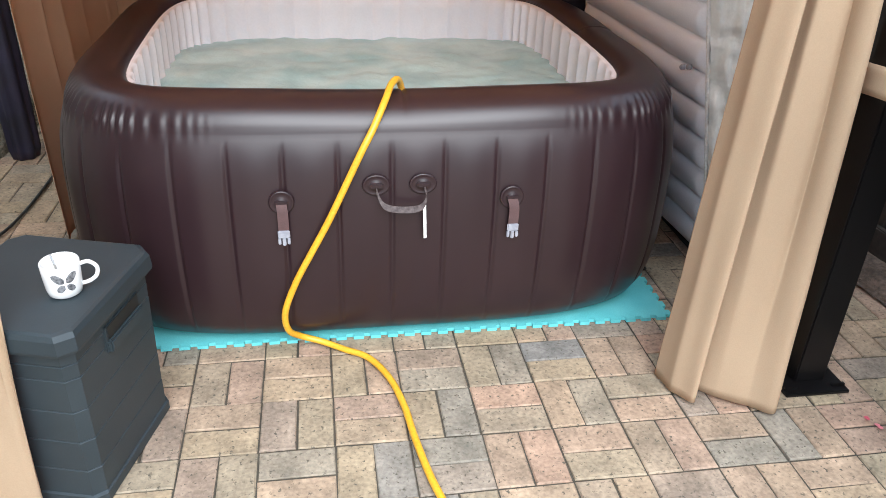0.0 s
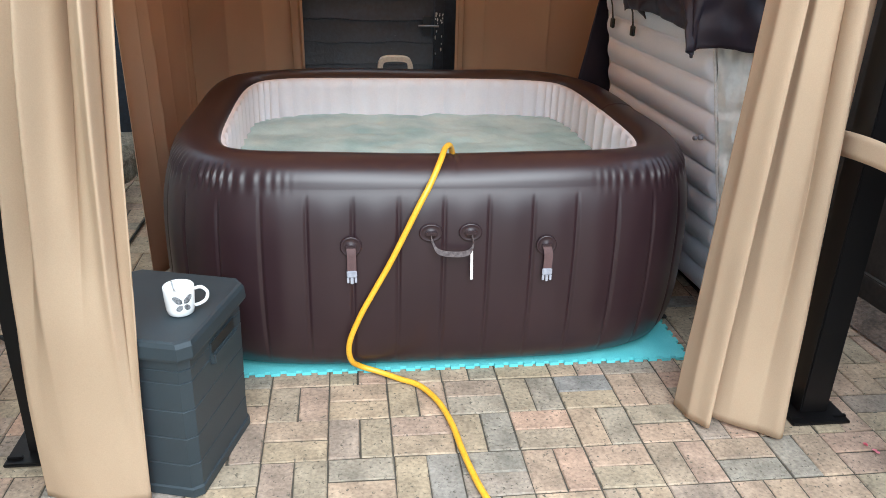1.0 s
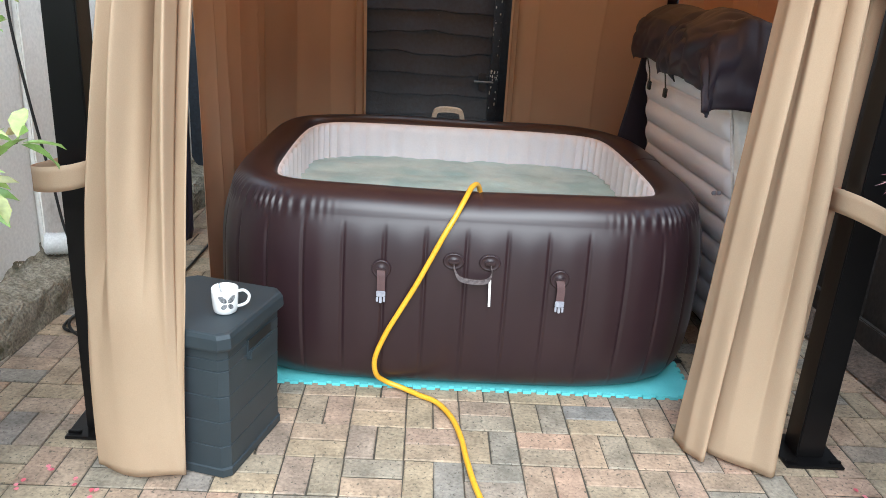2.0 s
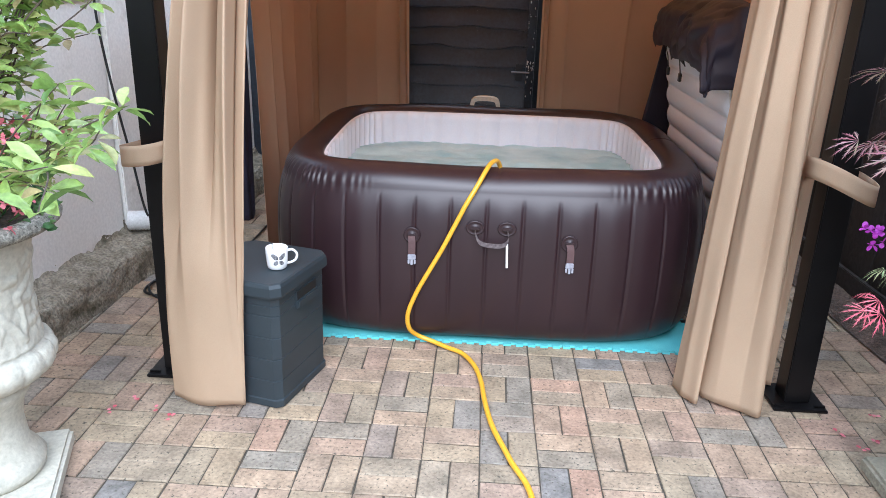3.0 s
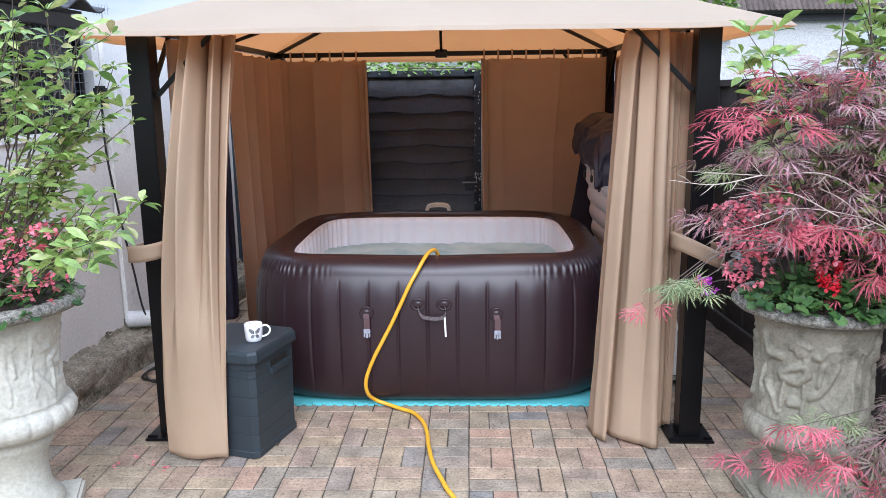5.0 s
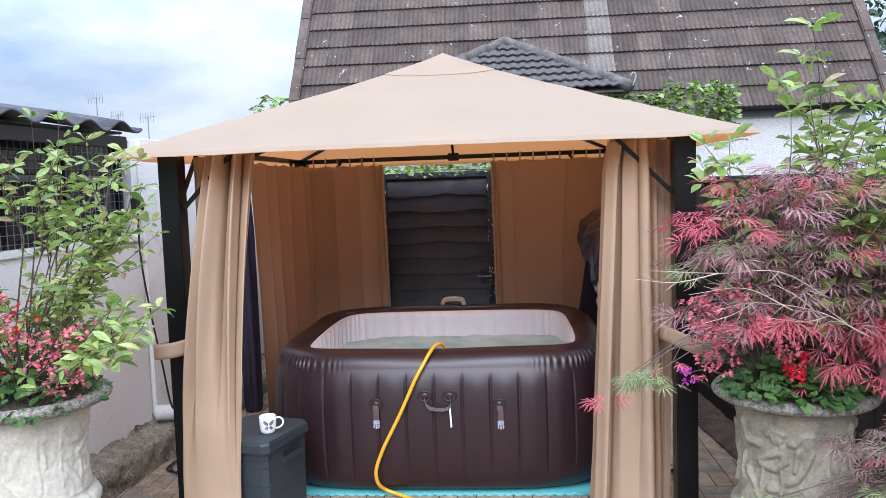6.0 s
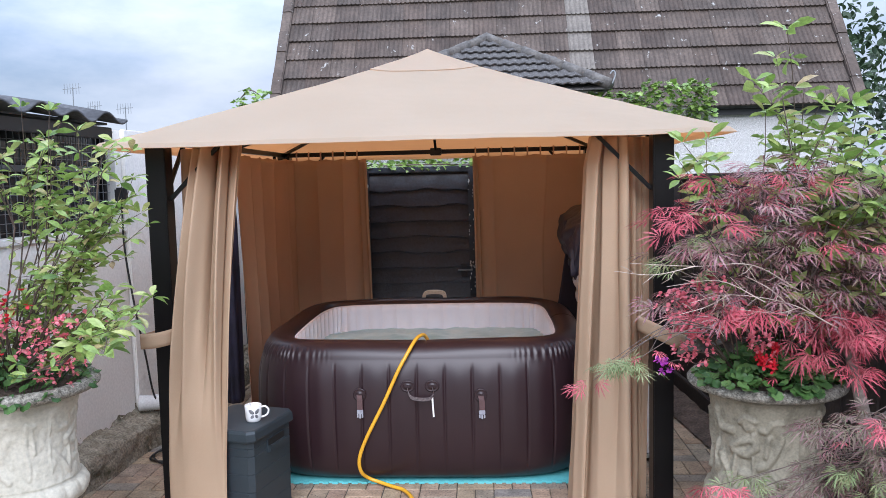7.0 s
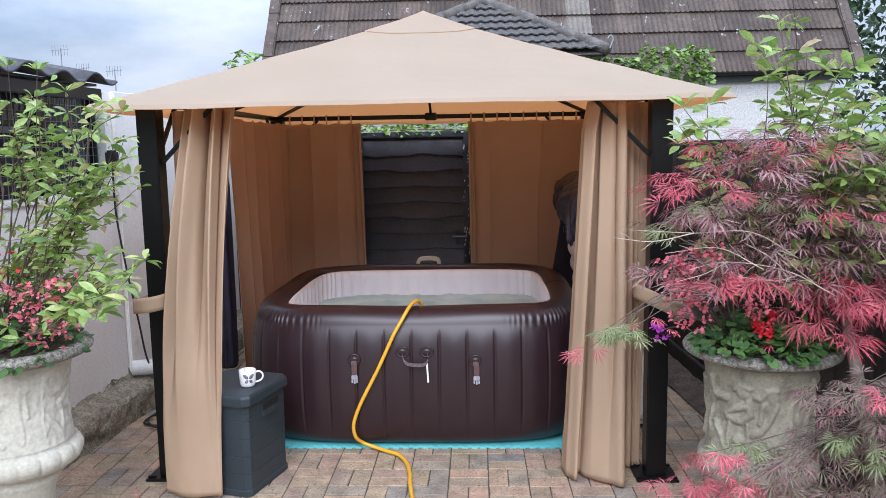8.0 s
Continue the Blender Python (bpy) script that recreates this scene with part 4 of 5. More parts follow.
def lid_side(u, v):
    z = 0.03 + v * (ZT - 0.03)
    c = 0.012 * noise.noise((u * 5, z * 9, 1)) + 0.006 * noise.noise((u * 9, z * 25, 2))
    return (lid_x(Y0, z) + u * 0.16 + c * min(1, u * 4), Y0 - 0.05 * math.sin(math.pi * (0.02 + 0.96 * u) * 0.5) ** 0.7 + 2 * c, z)
part("side", sheet(lid_side, 16, 90), M_FOIL, lid, "crumpled grey fabric side", smooth=True)
part("back", sheet(lambda u, v: (lid_x(Y0 + u * (Y1 - Y0), 0.03 + v * 1.30) + 0.17, Y0 - 0.05 + u * (Y1 - Y0 + 0.05), 0.03 + v * 1.30), 8, 8, 0.006), M_FOIL, lid)
part("hem", tube(bmesh.new(), [(lid_x(Y0, z) - 0.002, Y0 + 0.002, z) for z in (0.05, 0.5, 1.0, 1.38)], 0.007, 10), M_TAG, lid)
part("hem", tube(bmesh.new(), [(lid_x(Y1, z) - 0.002, Y1 + 0.002, z) for z in (0.05, 0.5, 1.0, 1.38)], 0.007, 10), M_TAG, lid)
part("base_strip", sheet(lambda u, v: (lid_x(Y0, 0.0) - 0.012 + 0.17 * v, Y0 - 0.055 + u * 1.25, 0.004 + 0.06 * math.sin(math.pi * v) ** 0.5), 20, 12), M_CABLE, lid, "black lower edge of the mattress")
for y in (0.70, 0.745):
    bm = lathe(bmesh.new(), [(0.010, 0), (0.010, 0.012), (0.006, 0.016), (0.001, 0.016)], 14)
    bmesh.ops.transform(bm, matrix=Matrix.Translation((lid_x(y, 0.76) - 0.026, y, 0.765 - 0.3 * (y - 0.70))) @ Matrix.Rotation(radians(-90), 4, "Y"), verts=bm.verts)
    part("valve", bm, M_BUCKLE, lid)


def cover(y0, y1, hang0, hang1, out, top, seed, wrap=False):
    """A stiff padded sheet that hangs over the edge of the mattress, creased and bulging."""
    def f(u, v):
        if wrap and u < 0.2:
            # the near end folds down over the side of the mattress
            s = 0.94 * (1 - u / 0.2)
            x, y, z = f(0.2, v)
            low = top - hang0 - 0.03 + 0.03 * noise.noise((v * 5, 2, seed))
            dent = 0.02 * noise.noise((v * 7, s * 4, seed))
            return (x, y - 0.075 * math.sin(s * math.pi / 2) ** 0.7 - dent, z + (low - z) * s ** 1.15)
        y = y0 + u * (y1 - y0)
        rough = 1.6 if wrap else 0.7
        crease = rough * (0.030 * abs(noise.noise((y * 3.1, v * 2.6, seed))) + 0.020 * abs(noise.noise((y * 8 + v * 5, v * 7, seed + 4))))
        bulge = 0.05 * math.sin(math.pi * u) ** 0.6
        hang = hang0 + (hang1 - hang0) * u + 0.015 * noise.noise((y * 5, 0, seed))
        if v < 0.45:
            k = v / 0.45
            return (0.845 - out * (0.55 + 0.45 * math.sin(math.pi * (0.25 + 0.6 * k))) - crease - bulge * 0.4, y, top + bulge - hang * (1 - k) ** 1.05)
        k = (v - 0.45) / 0.55
        return (0.845 - out * 0.6 * (1 - k) + 0.24 * k - crease * 0.5, y, top + bulge + 0.055 * math.sin(math.pi * k ** 0.8) + crease * 0.8 - 0.3 * k ** 4)
    return f


cv = thing("spa_cover", "dark brown padded spa cover draped over the upright mattress", "cover")
part("cover_half", sheet(cover(1.12, 1.90, 0.215, 0.20, 0.10, 1.39, 2), 70, 60, 0.005), M_COVER, cv, smooth=True)
part("cover_half", sheet(cover(0.42, 1.30, 0.235, 0.20, 0.13, 1.38, 8, True), 110, 76, 0.005), M_COVER, cv, smooth=True)
hang = part("dark_sheet", sheet(lambda u, v: (0.80 - 0.16 * v * (1 - u) + 0.20 * u + 0.02 * noise.noise((u * 5, v * 4, 1)), 1.90 + 0.12 * v * (1 - u) + 0.05 * u, 1.25 - v * 1.23), 16, 30, 0.003), M_COVER, smooth=True)
tagged(hang, "dark sheet hanging behind the upright mattress", "sheet")
for y in (1.36, 1.64):
    st = thing("cover_strap", "short black cover strap with a buckle", "strap", group="cover straps")
    sx = lid_x(y, 1.15) - 0.042
    part("webbing", ribbon([(sx - 0.03, y, 1.23), (sx - 0.01, y, 1.17), (sx, y, 1.11)], 0.016, 0.003, (0, 1, 0)), M_CABLE, st)
    part("buckle", boxed(sx - 0.006, sx + 0.008, y - 0.018, y + 0.018, 1.065, 1.11, 0.003), M_GUTTER, st)
bk = part("loose_buckle", boxed(0.755, 0.81, 0.60, 0.625, 0.0, 0.014, 0.004), M_CABLE)
tagged(bk, "black plastic buckle lying on the paving", "buckle")

# ---- urns ----
# raised worn scrolls and bosses: each a line of (share of the half width, height), then its half thickness
SCROLLS = [([(-0.83, 0.80), (-0.825, 0.795)], 0.013), ([(-0.83, 0.78), (-0.76, 0.735), (-0.60, 0.735)], 0.012), ([(-0.85, 0.78), (-0.90, 0.70), (-0.84, 0.60), (-0.93, 0.54)], 0.012),
           ([(-0.29, 0.77), (-0.28, 0.765)], 0.017), ([(-0.42, 0.775), (-0.33, 0.797), (-0.17, 0.785)], 0.008), ([(-0.20, 0.73), (-0.15, 0.69), (-0.30, 0.66), (-0.57, 0.665)], 0.012), ([(-0.22, 0.72), (-0.44, 0.70), (-0.60, 0.68)], 0.010),
           ([(-0.52, 0.65), (-0.56, 0.57)], 0.008), ([(-0.19, 0.65), (-0.18, 0.56)], 0.006), ([(-0.40, 0.59), (-0.23, 0.59)], 0.013), ([(-0.80, 0.64), (-0.58, 0.55)], 0.009),
           ([(0.24, 0.76), (0.245, 0.755)], 0.017), ([(-0.06, 0.755), (0.04, 0.75), (0.13, 0.78), (0.30, 0.785)], 0.009), ([(0.30, 0.73), (0.22, 0.68), (0.05, 0.63), (-0.10, 0.62)], 0.012), ([(0.09, 0.73), (0.04, 0.66)], 0.008),
           ([(0.61, 0.56), (0.58, 0.70), (0.61, 0.78), (0.70, 0.77)], 0.007), ([(0.67, 0.76), (0.70, 0.66)], 0.007), ([(0.15, 0.60), (0.30, 0.56)], 0.010)]


def scroll_height(turn, z):
    """Height from 0 to 1 of the relief, three times round the bowl."""
    phi = (math.degrees(turn) + 110 + 60) % 120 - 60
    best = 0.0
    for line, w in SCROLLS:
        for (s0, z0), (s1, z1) in zip(line, line[1:]):
            ax_, bx_ = 0.205 * math.asin(s0), 0.205 * math.asin(s1)
            px, dx, dz = radians(phi) * 0.205, bx_ - ax_, z1 - z0
            t = min(1, max(0, ((px - ax_) * dx + (z - z0) * dz) / (dx * dx + dz * dz)))
            d = math.hypot(px - ax_ - t * dx, z - z0 - t * dz) / (1.35 * w)
            if d < 1:
                best = max(best, (1 - d * d) ** 0.6)
    return best


def urn_relief(seed, depth):
    """Worn raised ornament round the bowl, gadroons below and beads on the rim."""
    def shape(a, r, z):
        if 0.50 < z < 0.84:
            x, y = math.cos(a), math.sin(a)
            worn = 0.75 + 0.5 * noise.noise((x * 3, y * 3, z * 9 + seed))
            return r + depth * worn * scroll_height(a + 0.035 * noise.noise((x * 5, y * 5, z * 20 + seed)), z) + 0.0035 * noise.noise((x * 9, y * 9, z * 30 + seed))
        if 0.40 < z <= 0.50:
            return r * (1 + 0.035 * abs(math.sin(9 * a)) ** 0.6 + 0.012 * noise.noise((math.cos(a) * 8, math.sin(a) * 8, z * 30)))
        if z > 0.865:
            return r * (1 + 0.004 * abs(math.sin(24 * a)) + 0.008 * noise.noise((math.cos(a) * 5, math.sin(a) * 5, z * 30)))
        return r
    return shape


URN = [(0.15, 0.06), (0.16, 0.075), (0.165, 0.10), (0.15, 0.125), (0.125, 0.16), (0.118, 0.24), (0.125, 0.30), (0.15, 0.345), (0.16, 0.365), (0.15, 0.38), (0.165, 0.395),
       (0.195, 0.405), (0.222, 0.425), (0.236, 0.45), (0.236, 0.475), (0.225, 0.498), (0.208, 0.51)]
URN += [(0.212 - 0.016 * math.sin(math.pi * k / 55) + 0.012 * (k / 55) ** 2, 0.515 + k * 0.0058) for k in range(56)]
URN += [(0.222, 0.845), (0.238, 0.858), (0.262, 0.868), (0.292, 0.875), (0.309, 0.888), (0.312, 0.902), (0.302, 0.918), (0.282, 0.925), (0.262, 0.918), (0.25, 0.90), (0.24, 0.87), (0.22, 0.86)]


def lowered(z):
    """A longer bowl over a shorter foot."""
    return 0.86 - (0.86 - z) * 1.2 if 0.40 < z < 0.86 else z * 0.308 / 0.40 if z <= 0.40 else z


def urn(x, y, turn, stone, seed, depth, label, wide=1.0, high=1.0, long_bowl=False):
    u = thing("garden_urn", label, "urn", pose(x, y, 0, 0, 0, turn) @ Matrix.Diagonal((wide, wide, high, 1)), "stone garden urns")
    part("plinth", boxed(-0.21, 0.21, -0.21, 0.21, 0.0, 0.06, 0.012), stone, u)
    cut = next(i for i, p in enumerate(URN) if p[1] > 0.85)
    bm = lathe(bmesh.new(), URN[:cut + 1], 300, urn_relief(seed, depth))
    if long_bowl:
        for v in bm.verts:
            v.co.z = max(lowered(v.co.z), 0.055)
    part("body", bm, stone, u, smooth=True)
    part("rim", lathe(bmesh.new(), URN[cut:], 120, urn_relief(seed, depth)), M_RIM, u, "lichen-spotted rolled rim", smooth=True)
    part("soil", lathe(bmesh.new(), [(0.24, 0.86), (0.24, 0.885), (0.12, 0.90), (0.01, 0.905)], 30), M_SOIL, u)
    return u


URN_L, URN_R = (-1.75, -0.89), (1.323, -0.72)
urn(*URN_L, 20, M_STONE2, 3, 0.008, "pale cast-stone urn planted with a shrub and begonias")
urn(*URN_R, 0, M_STONE, 12, 0.021, "weathered cast-stone urn with relief ornament, planted with flowers", 0.99, 0.94, True)

# ---- plants ----
GREENS = [(0.29, 0.42, 0.10), (0.19, 0.31, 0.065), (0.40, 0.52, 0.15), (0.25, 0.38, 0.09), (0.45, 0.48, 0.17), (0.11, 0.20, 0.045), (0.34, 0.46, 0.12), (0.42, 0.31, 0.16)]
M_LEAF = mat("shrub_leaf", GREENS, 0.3, per="island", scale=30, fine=120, bump=0.1, glow=0.38)
M_GERAN = mat("geranium_leaf", [(0.05, 0.125, 0.03), (0.085, 0.18, 0.045), (0.14, 0.25, 0.075), (0.06, 0.15, 0.045), (0.04, 0.10, 0.03)], 0.5, per="island", scale=40, fine=150, bump=0.1, glow=0.2)
M_BRONZE = mat("bronze_begonia_leaf", [(0.05, 0.045, 0.04), (0.09, 0.07, 0.06), (0.07, 0.085, 0.05)], 0.35, per="island", bump=0.1)
M_MDARK = mat("purple_maple_leaf", [(0.30, 0.12, 0.15), (0.44, 0.165, 0.195), (0.24, 0.135, 0.15), (0.38, 0.26, 0.22), (0.30, 0.27, 0.165), (0.50, 0.25, 0.275), (0.44, 0.33, 0.345)], 0.5, per="island", bump=0, glow=0.32, spec=0.4)
M_MRED = mat("red_maple_leaf", [(0.56, 0.085, 0.125), (0.66, 0.15, 0.19), (0.46, 0.06, 0.09), (0.60, 0.19, 0.20), (0.33, 0.075, 0.09)], 0.55, per="island", bump=0, glow=0.28, spec=0.3)
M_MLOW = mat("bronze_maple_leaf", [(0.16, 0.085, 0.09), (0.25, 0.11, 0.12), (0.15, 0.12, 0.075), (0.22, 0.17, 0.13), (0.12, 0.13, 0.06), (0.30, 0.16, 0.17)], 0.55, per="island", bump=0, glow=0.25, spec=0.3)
M_MGREEN = mat("green_maple_leaf", [(0.20, 0.27, 0.11), (0.27, 0.34, 0.16), (0.27, 0.25, 0.12), (0.14, 0.19, 0.08)], 0.55, per="island", bump=0, glow=0.25, spec=0.3)
M_PINK = mat("pink_petal", [(0.72, 0.15, 0.20), (0.80, 0.28, 0.32), (0.62, 0.09, 0.13)], 0.5, per="island", bump=0, glow=0.3)
M_RED = mat("red_petal", [(0.60, 0.015, 0.03), (0.72, 0.03, 0.05)], 0.5, per="island", bump=0, glow=0.2)
M_MAGENTA = mat("magenta_petal", [(0.55, 0.06, 0.55), (0.65, 0.10, 0.66)], 0.5, per="island", bump=0, glow=0.3)
M_BARK = mat("grey_bark", [(0.16, 0.13, 0.11), (0.27, 0.23, 0.20)], 0.85, scale=40, fine=150, bump=0.4)
M_TWIG = mat("brown_twig", [(0.07, 0.05, 0.04), (0.12, 0.085, 0.065)], 0.8, scale=40, bump=0.2)
M_IVY = mat("ivy_leaf", [(0.17, 0.29, 0.05), (0.26, 0.39, 0.08), (0.11, 0.20, 0.04), (0.32, 0.44, 0.12)], 0.4, per="island", bump=0.1, glow=0.2)
M_WOOD = mat("dark_tree_leaf", [(0.025, 0.05, 0.022), (0.05, 0.085, 0.035), (0.035, 0.065, 0.03)], 0.6, per="island", bump=0, glow=0.15)

OVAL = ([(0, 0, 0), (0.10, 0.22, 0.05), (0.185, 0.50, 0.07), (0.15, 0.76, 0.02), (0, 1, -0.12), (-0.15, 0.76, 0.02), (-0.185, 0.50, 0.07), (-0.10, 0.22, 0.05), (0, 0.5, 0.0), (0, 0.78, -0.035)],
        [(0, 1, 8), (1, 2, 8), (2, 3, 9, 8), (3, 4, 9), (4, 5, 9), (5, 6, 8, 9), (6, 7, 8), (7, 0, 8)])


def round_leaf():
    vs, fs = [(0, 0.45, -0.05)], []
    for k in range(14):
        a = 2 * math.pi * (k + 0.5) / 14 - math.pi / 2
        r = 0.5 * (1.0 if k % 2 else 0.87) * (0.72 if k in (0, 13) else 1)
        vs.append((r * math.cos(a), 0.45 + r * math.sin(a), 0.06 * math.cos(3 * a)))
    return vs, [(0, 1 + k, 1 + (k + 1) % 14) for k in range(14)]


def ivy_leaf():
    ang = [-90, -55, -25, 5, 30, 60, 90, 120, 150, 175, 205, 235]
    rad = [0.25, 0.45, 0.36, 0.5, 0.33, 0.40, 0.62, 0.40, 0.33, 0.5, 0.36, 0.45]
    vs = [(0, 0.4, 0.04)] + [(r * math.cos(radians(a)), 0.4 + r * math.sin(radians(a)), 0) for a, r in zip(ang, rad)]
    return vs, [(0, 1 + k, 1 + (k + 1) % 12) for k in range(12)]


def maple_leaf():
    """Seven long, thin, feathered, drooping lobes."""
    vs, fs = [], []
    for k in range(7):
        a = radians(-78 + 26 * k)
        ln = 1.0 - 0.07 * abs(k - 3) ** 1.5
        d, s = Vector((math.sin(a), math.cos(a), 0)), Vector((math.cos(a), -math.sin(a), 0))
        def at(t, w, ds=ln):
            p = d * (t * ds) + s * w
            return (p.x, p.y, -0.45 * (t * ds) ** 2)
        i = len(vs)
        vs += [at(0, 0), at(0.5, 0.032), at(1.0, 0), at(0.5, -0.032)]
        fs += [(i, i + 1, i + 2, i + 3)]
        for t, w in ((0.34, 0.085), (0.52, 0.095), (0.68, 0.06)):
            for sg in (-1, 1):
                j = len(vs)
                vs += [at(t, 0.012 * sg), at(t + 0.07, 0.014 * sg), at(t + 0.20, w * sg)]
                fs += [(j, j + 1, j + 2)]
    return vs, fs


ROUND, IVYL, MAPLE = round_leaf(), ivy_leaf(), maple_leaf()
PETAL = ([(0, 0, 0), (0.34, 0.3, 0.10), (0.40, 0.7, 0.14), (0.15, 1.0, 0.08), (-0.15, 1.0, 0.08), (-0.40, 0.7, 0.14), (-0.34, 0.3, 0.10)], [(0, 1, 2, 3, 4, 5, 6)])


class Leaves:
    """Collects many copies of a small leaf into one mesh."""

    def __init__(self):
        self.v, self.f, self.n = [], [], 0

    def add(self, kind, pos, way, size, roll=0.0, wide=1.0):
        w = Vector(way).normalized()
        s = w.cross(Vector((0, 0, 1)))
        s = s.normalized() if s.length > 1e-3 else Vector((1, 0, 0))
        u = s.cross(w)
        c, q = math.cos(roll), math.sin(roll)
        s, u = s * c + u * q, u * c - s * q
        a = np.array(kind[0]) * size
        pts = np.outer(a[:, 0] * wide, s) + np.outer(a[:, 1], w) + np.outer(a[:, 2], u) + np.array(pos)
        self.v.append(pts)
        self.f += [tuple(self.n + i for i in f) for f in kind[1]]
        self.n += len(pts)

    def link(self, name, material, parent, label=""):
        if not self.n:
            return None
        return soup(name, np.vstack(self.v).tolist(), self.f, material, parent, True, label)


def jitter(r, k):
    return Vector((r.gauss(0, k), r.gauss(0, k), r.gauss(0, k)))


def shrub(root, tips, seed, label, size=0.068, per_tip=3):
    """Thin upright branches that carry whorls of oval leaves near their ends."""
    r = random.Random(seed)
    sh = thing("shrub", label, "shrub")
    lv = Leaves()
    for tip in tips:
        stem = bmesh.new()
        base = Vector(root) + Vector((r.uniform(-0.08, 0.08), r.uniform(-0.08, 0.08), 0))
        fork = base.lerp(Vector(tip), 0.62) + jitter(r, 0.05)
        tube(stem, smooth_path([base, base.lerp(fork, 0.5) + jitter(r, 0.03), fork], 5), 0.005, 5, 0.003)
        for q in (0.55, 0.72, 0.86):
            w = base.lerp(fork, q) + jitter(r, 0.01)
            for i in range(3 if r.random() < 0.45 else 0):
                a = r.uniform(0, 6.28)
                way = Vector((math.cos(a), math.sin(a), r.uniform(-0.3, 0.6)))
                twig = w + way * r.uniform(0.03, 0.09)
                tube(stem, [w, twig], 0.0014, 4, 0.0009)
                for d in range(4):
                    lv.add(OVAL, twig, way + jitter(r, 0.6), size * r.uniform(0.5, 1.0), r.uniform(-1.0, 1.0))
        for k in range(per_tip):
            end = Vector(tip) + jitter(r, 0.07 if k else 0.01)
            path = smooth_path([fork, fork.lerp(end, 0.5) + jitter(r, 0.025) + Vector((0, 0, 0.015)), end], 4)
            tube(stem, path, 0.003, 5, 0.0012)
            whorls = [path[-1], path[-3], path[-5]] + ([path[2]] if r.random() < 0.7 else [])
            for w in whorls:
                spin = r.uniform(0, 6)
                cnt = r.randint(4, 6)
                for i in range(cnt):
                    a = spin + 2 * math.pi * i / cnt + r.uniform(-0.3, 0.3)
                    way = Vector((math.cos(a), math.sin(a), r.uniform(-0.35, 1.0) if w is path[-1] else r.uniform(-0.6, 0.6)))
                    lv.add(OVAL, w + way * 0.006, way, size * r.uniform(0.5, 1.15), r.uniform(-1.0, 1.0), r.uniform(0.9, 1.15))
        part("stem", stem, M_TWIG, sh)
    lv.link("leaves", M_LEAF, sh)
    return sh


def flowers(bunch, seed, material, label, name="begonia", size=0.02, count=9, spread=0.035, root=None):
    """Clusters of small four- or five-petalled flowers on short stalks."""
    r = random.Random(seed)
    th = thing(name, label, "flower")
    for c in bunch:
        lv = Leaves()
        for k in range(count):
            p = Vector(c) + jitter(r, spread)
            n0 = (p - Vector(c) + Vector((0, -0.03, 0.02))).normalized()
            ax = n0.cross(Vector((0.3, 0.2, 0.9))).normalized()
            bx = n0.cross(ax)
            m = r.choice((4, 5))
            for i in range(m):
                a = 2 * math.pi * i / m
                lv.add(PETAL, p, ax * math.cos(a) + bx * math.sin(a) + n0 * 0.35, size * r.uniform(0.8, 1.2), r.uniform(-0.3, 0.3))
        if root:
            part("stalk", tube(bmesh.new(), smooth_path([Vector(root), Vector(root).lerp(Vector(c), 0.6) + Vector((0, 0, 0.03)), Vector(c)], 5), 0.003, 5), M_TWIG, th)
        lv.link("blossom", material, th)
    return th


def bedding(centre, seed, label, material, leaf, count, rx, ry, z0, z1, size, droop=0.3):
    """A low mound of leaves on an urn."""
    r = random.Random(seed)
    th = thing("bedding_plant", label, "plant")
    lv, stems = Leaves(), bmesh.new()
    for k in range(count):
        a, q = r.uniform(0, 2 * math.pi), math.sqrt(r.random())
        z = z0 + 0.02 + (z1 - z0) * (1 - q ** 3) * r.uniform(0.35, 1.0)
        p = Vector((centre[0] + rx * q * math.cos(a), centre[1] + ry * q * math.sin(a), z))
        way = Vector((0.5 * math.cos(a) + r.uniform(-0.6, 0.6), 0.5 * math.sin(a) - 0.35 + r.uniform(-0.4, 0.4), r.uniform(-1.1, 0.1)))
        lv.add(leaf, p, way, size * r.uniform(0.6, 1.15), r.uniform(-0.6, 0.6))
        if k % 4 == 0:
            foot = Vector((centre[0] + 0.6 * (p.x - centre[0]), centre[1] + 0.6 * (p.y - centre[1]), z0))
            tube(stems, [foot, foot.lerp(p, 0.6) + Vector((0, 0, 0.012)), p], 0.0022, 4, 0.0012)
    part("stems", stems, M_GERAN, th)
    lv.link("leaves", material, th)
    return th


# left urn
rl = random.Random(21)
tips = []
for i in range(31):
    a, h = rl.uniform(0, 2 * math.pi), rl.uniform(0, 1)
    rad = (0.20 + 0.30 * math.sin(math.pi * (0.15 + 0.8 * h))) * math.sqrt(rl.uniform(0.35, 1))
    tips.append((URN_L[0] - 0.04 + rad * math.cos(a) * 0.95, URN_L[1] + rad * math.sin(a) * 0.9, 1.08 + 0.88 * h))
tips += [(-0.92, -1.55, 1.31), (-1.02, -1.46, 1.25), (-1.12, -1.35, 1.33), (-1.26, -0.90, 1.88), (-1.23, -0.92, 1.71), (-1.20, -0.9, 1.61), (-1.24, -0.9, 1.20), (-1.38, -0.9, 1.60)]
shrub((URN_L[0], URN_L[1], 0.90), tips, 5, "leggy shrub with whorls of light green leaves in the urn", per_tip=3)
bedding(URN_L, 31, "dark green bedding leaves spilling over the urn", M_GERAN, ROUND, 260, 0.31, 0.31, 0.88, 1.06, 0.045)
